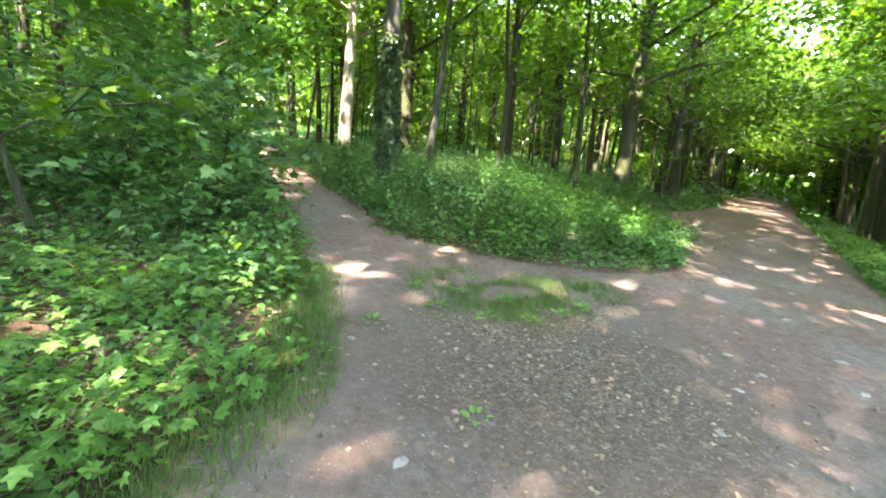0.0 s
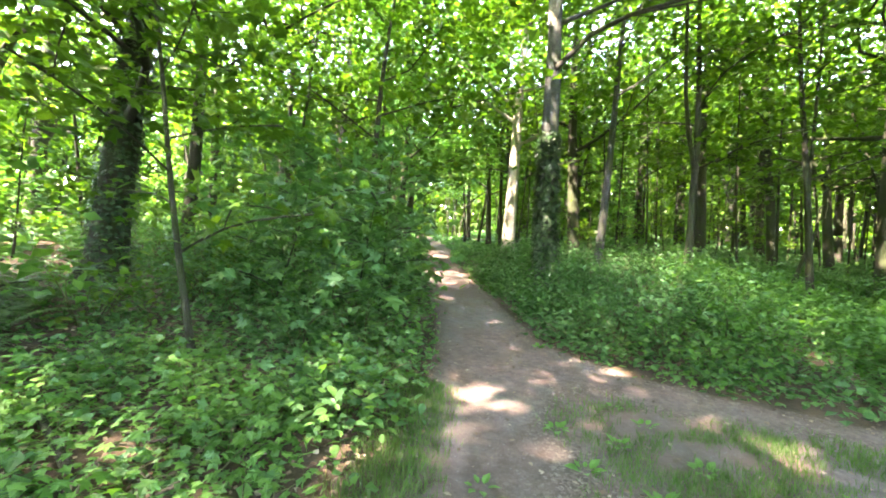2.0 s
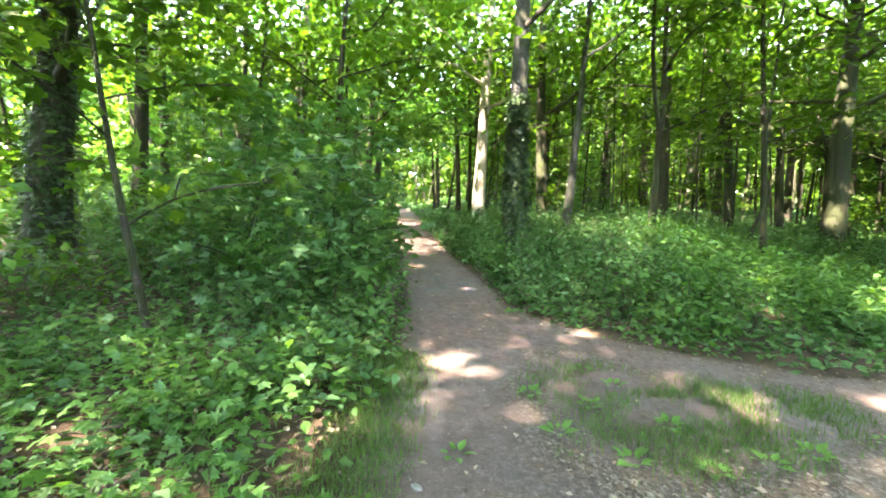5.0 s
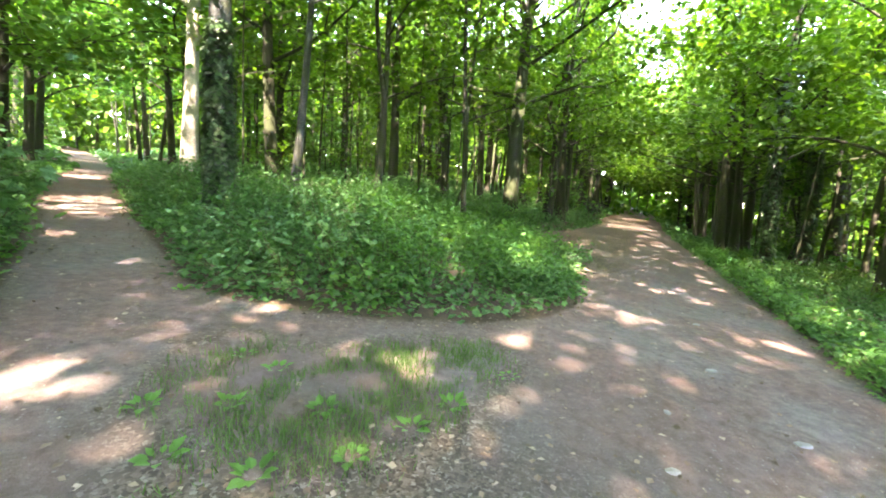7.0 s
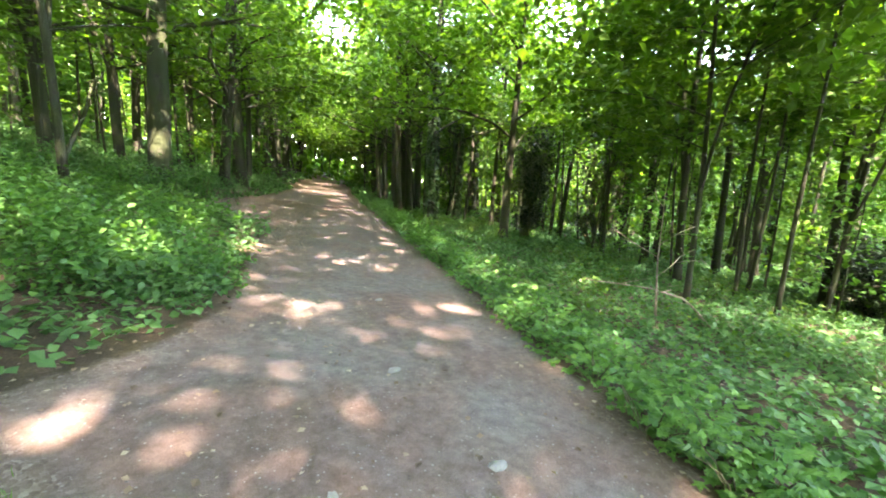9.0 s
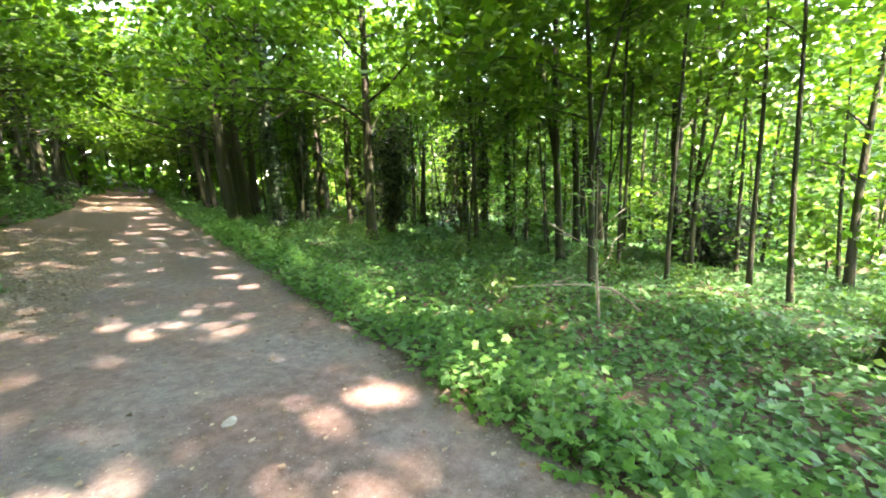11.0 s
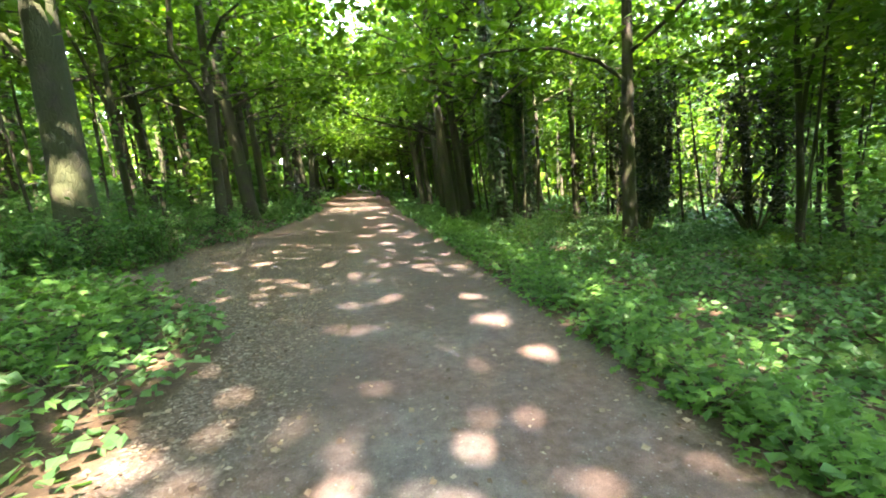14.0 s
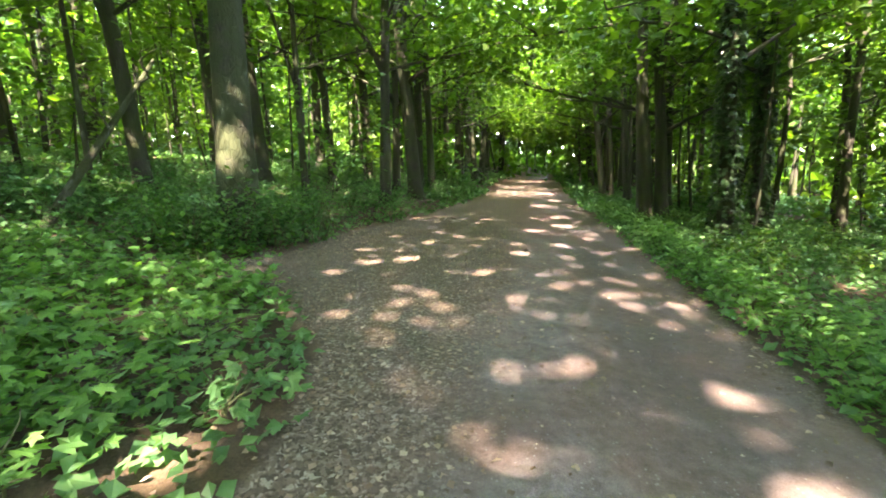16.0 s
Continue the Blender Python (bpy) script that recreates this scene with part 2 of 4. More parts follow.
def height(x, y):
    x, y = np.asarray(x, float), np.asarray(y, float)
    e, s = road_off(x, y), road_along(x, y)
    far = np.hypot(x - 4, y - 8)
    z = SX * np.clip(x, -90, 90) + SY * np.clip(y, -90, 90)
    d = np.maximum(-path_in(x, y), 0)
    left = smooth(2.5, 6.0, -e) * smooth(-1.5, 1.0, x + 0.45 * y - 2.0)
    z = z + left * 0.13 * np.clip(d - 0.4, 0, 11)
    z = z + left * 0.22 * smooth(0.0, 0.9, d) * smooth(15.0, 18.0, y)
    z = z - 0.22 * smooth(0.2, 1.4, e) - 0.025 * np.clip(e - 3, 0, 16)
    z = z + 0.022 * np.clip(s - 28, 0, 60)
    z = z + 0.05 * wavy(x, y, 1.7) * smooth(0.1, 0.8, d) + 0.012 * wavy(x, y, 3.1)
    z = z - 0.03 * smooth(-0.1, 0.4, path_in(x, y))
    return z


def hz(x, y):
    return float(height(x, y))


# ---- mesh helpers ----


def fast_mesh(name, verts, faces, mat, smooth_shade=False):
    """A mesh from an array of vertices and an array of faces with equally many corners."""
    verts, faces = np.asarray(verts, np.float32), np.asarray(faces, np.int32)
    me = bpy.data.meshes.new(name)
    n, k = faces.shape
    me.vertices.add(len(verts))
    me.vertices.foreach_set("co", verts.ravel())
    me.loops.add(n * k)
    me.loops.foreach_set("vertex_index", faces.ravel())
    me.polygons.add(n)
    me.polygons.foreach_set("loop_start", np.arange(0, n * k, k, dtype=np.int32))
    me.polygons.foreach_set("use_smooth", np.full(n, smooth_shade))
    me.update(calc_edges=True)
    me.materials.append(mat)
    return me


def part(name, me, parent=None, label=""):
    ob = new(name, me)
    if parent is not None:
        ob.parent = parent
    return tagged(ob, label)


def thing(name, at, label, category, group="", kind=""):
    ob = new(name)
    ob.location = at
    return tagged(ob, label, category, group, kind)


RNG = np.random.default_rng(7)


def tube(points, radii, sides=10, rough=0.0, cap=True):
    """Rings round a line of points; returns vertices and quads."""
    P, R = np.asarray(points, float), np.asarray(radii, float)
    d = np.gradient(P, axis=0)
    d /= np.linalg.norm(d, axis=1)[:, None] + 1e-9
    ref = np.array((1.0, 0, 0)) if abs(d[0][0]) < 0.8 else np.array((0, 1.0, 0))
    u = np.cross(d, ref)
    u /= np.linalg.norm(u, axis=1)[:, None]
    v = np.cross(d, u)
    a = np.linspace(0, 2 * np.pi, sides, endpoint=False)
    wob = 1 + rough * (np.sin(a * 3 + 1)[None, :] * 0.5 + RNG.normal(0, 0.35, (len(P), sides)))
    V = P[:, None, :] + (R[:, None] * wob)[:, :, None] * (np.cos(a)[None, :, None] * u[:, None, :] + np.sin(a)[None, :, None] * v[:, None, :])
    i = np.arange(len(P) - 1)[:, None] * sides
    j = np.arange(sides)[None, :]
    k = (j + 1) % sides
    F = np.stack([i + j, i + k, i + sides + k, i + sides + j], -1).reshape(-1, 4)
    return V.reshape(-1, 3), F


def join(pieces):
    V, F, n = [], [], 0
    for v, f in pieces:
        V.append(v)
        F.append(f + n)
        n += len(v)
    return np.concatenate(V), np.concatenate(F)


def along(a, b, n, bend=0.0, sag=0.0):
    """n points from a to b, bent sideways."""
    a, b = np.asarray(a, float), np.asarray(b, float)
    t = np.linspace(0, 1, n)[:, None]
    L = np.linalg.norm(b - a)
    side = np.cross(b - a, (0.3, 0.2, 1.0))
    side /= np.linalg.norm(side) + 1e-9
    w = RNG.normal(0, 1, 3)
    P = a + (b - a) * t + side * (np.sin(t * np.pi * (1 + abs(w[0]))) * bend * L * w[1]) + np.array((0, 0, 1)) * np.sin(t * np.pi) * sag * L
    return P


# leaf outlines in the x-y plane, stem at the origin, tip at y = 1
QUAD_LEAF = (np.array([(0, 0, 0), (0.43, 0.5, 0.07), (0, 1, -0.06), (-0.43, 0.46, 0.07)]), np.array([(0, 1, 2, 3)]))
OVAL_LEAF = (np.array([(0, 0, 0), (0.26, 0.22, 0.05), (0.30, 0.55, 0.06), (0, 1, -0.1), (-0.30, 0.55, 0.06), (-0.26, 0.22, 0.05), (0, 0.5, 0)]),
             np.array([(0, 1, 2, 6), (6, 2, 3, 4), (0, 6, 4, 5)]))
LOBED_LEAF = (np.array([(0, 0, 0), (0.45, 0.02, 0), (0.30, 0.25, 0.04), (0.62, 0.55, -0.05), (0.24, 0.60, 0.04), (0, 1.0, -0.08), (-0.24, 0.60, 0.04), (-0.62, 0.55, -0.05),
                        (-0.30, 0.25, 0.04), (-0.45, 0.02, 0), (0, 0.42, 0.02), (0, 0.2, 0)]),
              np.array([(0, 1, 2, 11), (11, 2, 3, 10), (10, 3, 4, 10), (10, 4, 5, 6), (10, 6, 7, 10), (10, 7, 8, 11), (11, 8, 9, 0)]))
BLADE = (np.array([(-0.04, 0, 0), (0.04, 0, 0), (0.03, 0.6, 0.08), (0.0, 1.0, 0.3), (-0.03, 0.6, 0.08)]), np.array([(0, 1, 2, 4), (4, 2, 3, 3)]))


def scatter_leaves(P, size, template, tilt=0.5, yaw=None, pitch=None, flat=None):
    """One leaf of the template at each point of P; tilt: how far the blades lean from level."""
    T, F = template
    n, k = len(P), len(T)
    size = np.broadcast_to(np.asarray(size, float), (n,))
    yaw = RNG.uniform(0, 2 * np.pi, n) if yaw is None else yaw
    pitch = RNG.normal(-0.15, tilt, n) if pitch is None else pitch
    roll = RNG.normal(0, tilt, n)
    cy, sy, cp, sp, cr, sr = np.cos(yaw), np.sin(yaw), np.cos(pitch), np.sin(pitch), np.cos(roll), np.sin(roll)
    X = T[None, :, 0] * cr[:, None] + T[None, :, 2] * sr[:, None]
    Z = -T[None, :, 0] * sr[:, None] + T[None, :, 2] * cr[:, None]
    Y = T[None, :, 1] * cp[:, None] - Z * sp[:, None]
    Z = T[None, :, 1] * sp[:, None] + Z * cp[:, None]
    V = np.stack([X * cy[:, None] - Y * sy[:, None], X * sy[:, None] + Y * cy[:, None], Z], -1) * size[:, None, None] + P[:, None, :]
    FF = (F[None] + (np.arange(n) * k)[:, None, None]).reshape(-1, F.shape[1])
    return V.reshape(-1, 3), FF


def leaf_mesh(name, P, size, template, mat, tilt=0.5, yaw=None, pitch=None):
    V, F = scatter_leaves(P, size, template, tilt, yaw, pitch)
    if any(len(set(f)) < 4 for f in template[1]):
        a, b = F[:, [0, 1, 2]], F[:, [0, 2, 3]]
        F = np.concatenate([a, b])
        F = F[(F[:, 0] != F[:, 1]) & (F[:, 1] != F[:, 2]) & (F[:, 0] != F[:, 2])]
    return fast_mesh(name, V, F, mat)


# ---- gaps in the canopy: where the sun reaches through (x, y, height above the ground, radius) ----
S = np.array(SUN_FROM)
GAPS = [(0.13, 6.75, 0, 0.26), (1.12, 5.72, 0, 0.22), (1.6, 5.6, 0, 0.28), (1.8, 5.32, 0, 0.28), (-1.06, 5.02, 0, 0.26), (-0.33, 5.0, 0, 0.14), (-1.05, 4.15, 0, 0.32),
        (0.42, 4.88, 0, 0.2), (-0.82, 3.3, 0, 0.2), (-1.26, 2.85, 0, 0.24), (0.64, 4.18, 0, 0.12), (2.96, 6.21, 0, 0.24), (3.1, 6.32, 0, 0.26),
        (-5.0, 13.0, 0, 0.9), (-5.9, 14.6, 0, 1.0), (-1.9, 8.4, 0, 0.2), (-9.6, 21.5, 0, 0.8), (-11.4, 25.0, 0, 0.7),
        (-4.8, 18.3, 1.2, 0.6), (-4.8, 18.3, 2.2, 0.6), (-4.75, 18.3, 3.2, 0.6), (-4.7, 18.3, 4.2, 0.55), (-4.7, 18.3, 5.2, 0.5), (-4.7, 18.3, 6.2, 0.45),
        (-1.9, 11.4, 7.5, 0.4), (7.4, 18.4, 2.5, 0.2), (7.25, 18.4, 2.0, 0.26), (7.5, 18.3, 1.6, 0.2),
        (10.74, 14.2, 0, 0.18), (9.51, 13.05, 0, 0.18), (8.95, 12.98, 0, 0.18), (10.25, 12.9, 0, 0.22), (8.96, 12.27, 0, 0.2), (10.98, 12.1, 0, 0.3), (10.45, 11.35, 0, 0.4),
        (9.47, 11.9, 0, 0.16), (8.4, 14.18, 0, 0.1), (12.04, 14.26, 0, 0.16), (12.57, 17.2, 0, 0.25), (11.15, 15.92, 0, 0.3), (10.24, 17.25, 0, 0.2), (9.45, 17.17, 0, 0.18),
        (7.44, 14.98, 0, 0.2), (7.4, 12.9, 0, 0.25), (9.85, 10.2, 0, 0.24), (7.62, 9.6, 0, 0.3), (7.81, 8.72, 0, 0.32), (7.5, 10.1, 0, 0.2), (9.15, 10.4, 0, 0.2),
        (8.49, 9.11, 0, 0.16), (8.21, 9.78, 0, 0.16), (7.14, 6.48, 0, 0.2), (6.15, 6.04, 0, 0.15), (6.89, 8.98, 0, 0.18), (7.34, 8.32, 0, 0.2),
        (13.8, 17.6, 0, 0.3), (14.6, 19.6, 0, 0.35), (16.2, 20.4, 0, 0.4), (17.7, 22.3, 0, 0.5), (20.0, 26.2, 0, 0.7), (22.5, 28.5, 0, 0.6), (25.0, 32.5, 0, 0.7),
        (-2.8, 2.59, 0.1, 0.2), (-3.77, 2.55, 0, 0.34), (-1.1, 2.73, 0, 0.26), (-1.5, 2.0, 0, 0.3), (-2.1, 2.3, 0.2, 0.2), (-1.4, 3.4, 0.1, 0.25), (-1.6, 2.4, 0.1, 0.2), (-2.2, 1.7, 0.1, 0.16), (-3.2, 1.9, 0.1, 0.18),
        (4.0, 22.0, 1.0, 1.0), (8.0, 28.0, 1.5, 1.2), (11.0, 24.5, 0.8, 0.9), (2.0, 19.0, 1.0, 0.9), (14.0, 31.0, 2.0, 1.2), (18.5, 34.0, 2.0, 1.2), (5.0, 17.5, 0.6, 0.7), (9.6, 21.8, 0.6, 0.7),
        (5.5, 26.0, 3.5, 1.1), (10.0, 31.0, 4.0, 1.2), (1.0, 24.0, 3.0, 1.1), (-2.0, 19.5, 2.0, 0.8), (6.2, 20.5, 2.5, 0.8), (12.5, 28.5, 4.0, 1.1), (3.5, 28.5, 5.0, 1.2), (6.6, 21.5, 5.0, 0.8),
        (13.0, 9.6, 0.3, 0.25), (16.0, 8.0, 0.3, 0.25), (14.0, 6.6, 0.3, 0.2), (17.5, 9.4, 0.4, 0.3), (19.0, 6.6, 0.6, 0.4), (12.0, 6.4, 0.2, 0.3), (24.0, 12.0, 3.0, 0.9),
        (10.2, 7.0, 0.2, 0.35), (8.4, 4.6, 0.2, 0.35), (16.0, 12.6, 0.3, 0.3), (26.0, 14.0, 4.0, 1.0), (28.0, 21.0, 3.0, 1.0), (6.1, 10.6, 0.3, 0.35), (6.6, 11.3, 0.2, 0.3), (7.1, 12.6, 0.3, 0.3), (7.4, 12.95, 0.3, 0.25), (6.7, 12.0, 0.3, 0.25),
        (11.6, 10.6, 0.2, 0.3), (6.6, 12.1, 0.2, 0.25), (15.0, 14.5, 0, 0.3), (22.0, 14.4, 0, 0.4), (16.5, 17.5, 0, 0.3),
        (-3.4, 6.8, 1.6, 0.45), (-4.6, 8.6, 2.0, 0.6), (-3.0, 5.4, 1.0, 0.3), (-5.0, 11.0, 1.6, 0.6), (2.6, 8.6, 0.5, 0.35), (4.2, 9.0, 0.4, 0.4), (0.8, 9.2, 0.8, 0.35),
        (6.0, 12.6, 0.2, 0.4), (6.8, 14.6, 0.3, 0.4), (5.6, 14.0, 0.3, 0.4), (7.2, 16.2, 0.3, 0.35), (7.6, 5.8, 0.2, 0.3), (9.2, 7.5, 0.2, 0.3), (12.9, 12.5, 0.2, 0.3), (11.0, 8.6, 0.2, 0.3), (14.4, 13.6, 0.2, 0.35)]
GAP_AT = np.array([(x, y, hz(x, y) + h) for x, y, h, r in GAPS])
GAP_R = np.array([g[3] * 0.9 + 0.03 for g in GAPS])


def shading(P):
    """True where a leaf may hang without closing a gap in the canopy."""
    keep = np.ones(len(P), bool)
    stray = RNG.uniform(0, 1, len(P)) < 0.18
    mid = P.mean(axis=0)
    size = np.linalg.norm(P - mid, axis=1).max()
    off = mid - GAP_AT
    off = np.linalg.norm(off - (off @ S)[:, None] * S, axis=1)
    for c, r in zip(GAP_AT[off < size + 1], GAP_R[off < size + 1]):
        q = P - c
        h = q @ S
        keep &= ~((np.linalg.norm(q - h[:, None] * S, axis=1) < r) & (h > 0.9) & ~stray)
    return keep


# ---- ground ----


def stretch(lo, hi, step, ends):
    mid = np.arange(lo, hi + step / 2, step)
    grow, d, up, down = 1.13, step, [], []
    while not up or up[-1] < ends:
        d *= grow
        up.append((up[-1] if up else hi) + d)
        down.append((down[-1] if down else lo) - d)
    return np.concatenate([down[::-1], mid, up])


def build_ground():
    gx, gy = stretch(-7.0, 16.0, 0.13, 900.0), stretch(-1.5, 22.0, 0.13, 900.0)
    X, Y = np.meshgrid(gx, gy)
    x, y = X.ravel(), Y.ravel()
    V = np.stack([x, y, height(x, y)], -1)
    w = len(gx)
    i = (np.arange(len(gy) - 1)[:, None] * w + np.arange(w - 1)[None, :]).ravel()
    F = np.stack([i, i + 1, i + 1 + w, i + w], -1)
    p = path_in(x, y)
    e, s = road_off(x, y), road_along(x, y)
    values = {"path": smooth(-0.22, 0.22, p),
              "litter": np.clip(0.75 * np.exp(-((x - 1.3) ** 2 + (y - 3.2) ** 2) / 2.2) + smooth(2.5, 3.3, -e) * smooth(6.0, 8.0, s) * 0.9 + 0.5 * smooth(0.35, 0.0, p) + 0.6 * smooth(0.15, -0.05, inside(GRASS_PATCH, x, y)) * smooth(-0.4, -0.1, inside(GRASS_PATCH, x, y)), 0, 1),
              "damp": np.clip(0.9 * np.exp(-((x - 1.7) ** 2 + (y - 3.5) ** 2) / 1.6) + 0.7 * np.exp(-((x - 0.4) ** 2 + (y - 2.9) ** 2) / 1.2) + 0.55 * np.exp(-((e + 1.2) / 0.9) ** 2) * smooth(8, 11, s)
                              + 0.6 * np.exp(-((x - 8.0) ** 2 + (y - 11.4) ** 2) / 0.5), 0, 1)}
    mid = p[F].mean(axis=1)
    for name, pick, label, cat in (("ground", mid <= 0, "brown woodland soil under leaf litter", "ground"), ("path", mid > 0, "trodden grey-brown gravel and earth path with leaf litter", "path")):
        used = np.unique(F[pick])
        new_i = np.zeros(len(V), np.int32)
        new_i[used] = np.arange(len(used))
        me = fast_mesh(name, V[used], new_i[F[pick]], M_GROUND, True)
        for key, val in values.items():
            a = me.attributes.new(key, 'FLOAT', 'POINT')
            a.data.foreach_set("value", val[used].astype(np.float32))
        tagged(new(name, me), label, cat, kind="structure")


build_ground()

# ---- trees ----


def crown_points(centres, spread, count, flat=0.45):
    c = centres[RNG.integers(0, len(centres), count)]
    return c + RNG.normal(0, 1, (count, 3)) * np.array((spread, spread, spread * flat))


def grow_limbs(line, radii, base_z, start, count, reach, rise, sides=5, twigs=2):
    """Limbs off a trunk line; returns tube pieces and the ends for leaves."""
    pieces, ends = [], []
    n = len(line)
    for i in range(count):
        f = start + (0.97 - start) * (i + RNG.uniform(0, 0.8)) / count
        k = min(int(f * (n - 1)), n - 2)
        u = f * (n - 1) - k
        a = line[k] * (1 - u) + line[k + 1] * u
        r = radii[k] * (1 - u) + radii[k + 1] * u
        ang = i * 2.4 + RNG.uniform(-0.6, 0.6)
        L = reach * (1.15 - 0.75 * (f - start) / (1 - start)) * RNG.uniform(0.7, 1.15)
        b = a + np.array((math.cos(ang) * L, math.sin(ang) * L, rise * L * RNG.uniform(0.4, 1.3)))
        m = along(a, b, 6, 0.06, 0.05)
        pieces.append(tube(m, np.linspace(r * 0.42, 0.012, 6), sides, 0.1))
        ends += [m[2], m[3], m[4], m[5]]
        for q in range(twigs):
            g = m[2 + q * 2]
            tw = g + np.array((math.cos(ang + (q * 2 - 1) * 0.9), math.sin(ang + (q * 2 - 1) * 0.9), 0.25)) * L * 0.4
            t2 = along(g, tw, 4, 0.06)
            pieces.append(tube(t2, np.linspace(r * 0.2, 0.008, 4), 5))
            ends += [t2[2], t2[3]]
    return pieces, np.array(ends)


def tree(name, x, y, girth, tall, lean=(0, 0), label="", group="", bark=None, leaf=None, limbs=9, start=0.4, reach=2.6, rise=0.35,
         leaves=2000, leaf_size=0.2, flare=0.5, spread=0.5, wiggle=0.012, sides=10, template=QUAD_LEAF, fork=0.0, merge=None, twigs=2):
    """A tree of that trunk diameter and height; lean: metres its top stands off its foot."""
    z = hz(x, y)
    n = 14
    t = np.linspace(0, 1, n) ** 1.25
    ph = RNG.uniform(0, 6.3, 4)
    line = np.stack([lean[0] * t + wiggle * tall * np.sin(t * 7 + ph[0]) * t, lean[1] * t + wiggle * tall * np.sin(t * 6 + ph[1]) * t, tall * t - 0.25], -1)
    rad = girth / 2 * (1 - 0.86 * t ** 0.9) * (1 + flare * np.exp(-(tall * t) / 0.35))
    pieces, ends = grow_limbs(line, rad, z, start, limbs, reach, rise, 5 if merge is None else 4, twigs if merge is None else 0)
    if fork:
        k = int(fork * n)
        a = RNG.uniform(0, 6.28)
        top = line[k] + np.array((math.cos(a) * tall * 0.16, math.sin(a) * tall * 0.16, (tall - line[k][2]) * 0.8))
        second = along(line[k], top, 9, 0.04)
        r2 = np.linspace(rad[k] * 0.72, 0.02, 9)
        more, tips = grow_limbs(second, r2, z, 0.25, 5, reach * 0.7, rise)
        pieces += [tube(second, r2, max(sides - 2, 6), 0.06)] + more
        ends = np.concatenate([ends, tips])
    V, F = join([tube(line, rad, sides, 0.07)] + pieces)
    if merge is not None:
        merge[0].append((V + np.array((x, y, z)), F))
        P = crown_points(ends, spread, leaves) + np.array((x, y, z))
        merge[1].append(P[shading(P)])
        return None
    root = thing(name, (x, y, z), label, "tree", group)
    part("trunk", fast_mesh("trunk", V, F, bark or M_BARK, True), root)
    if leaves:
        P = crown_points(ends, spread, leaves)
        P = P[shading(P + np.array((x, y, z)))]
        P = P[P[:, 2] > 0.6]
        if tall > 8:
            CROWN_AT.append(P + np.array((x, y, z)))
            CROWN_SIZE.append(np.full(len(P), leaf_size))
            if girth > 0.28:
                HOSTS.append((root, line + np.array((x, y, z)), rad))
        if len(P):
            part("crown", leaf_mesh("crown", P, RNG.uniform(0.7, 1.3, len(P)) * leaf_size, template, leaf or M_LEAF, 0.45), root)
    return root, line, rad


def ivy_on(root, line, rad, low, high, count, size, side=None, width=3.2):
    """Ivy leaves clothing a trunk between two heights."""
    h = RNG.uniform(low, high, count)
    zz = line[:, 2]
    c = np.stack([np.interp(h, zz, line[:, 0]), np.interp(h, zz, line[:, 1]), h], -1)
    r = np.interp(h, zz, rad) + RNG.uniform(0.0, 0.09, count)
    a = RNG.uniform(-np.pi, np.pi, count) if side is None else side + RNG.uniform(-width / 2, width / 2, count)
    P = c + np.stack([np.cos(a) * r, np.sin(a) * r, 0 * a], -1)
    me = leaf_mesh("ivy", P, RNG.uniform(0.6, 1.3, count) * size, LOBED_LEAF, M_IVY, 0.35, yaw=a - np.pi / 2, pitch=RNG.normal(-0.9, 0.35, count))
    return part("ivy", me, root, "dark green ivy climbing the trunk")


CROWN_AT, CROWN_SIZE, HOSTS = [], [], []
KNOWN = []      # feet of the trees placed one by one


def known(x, y, r=1.6):
    KNOWN.append((x, y, r))


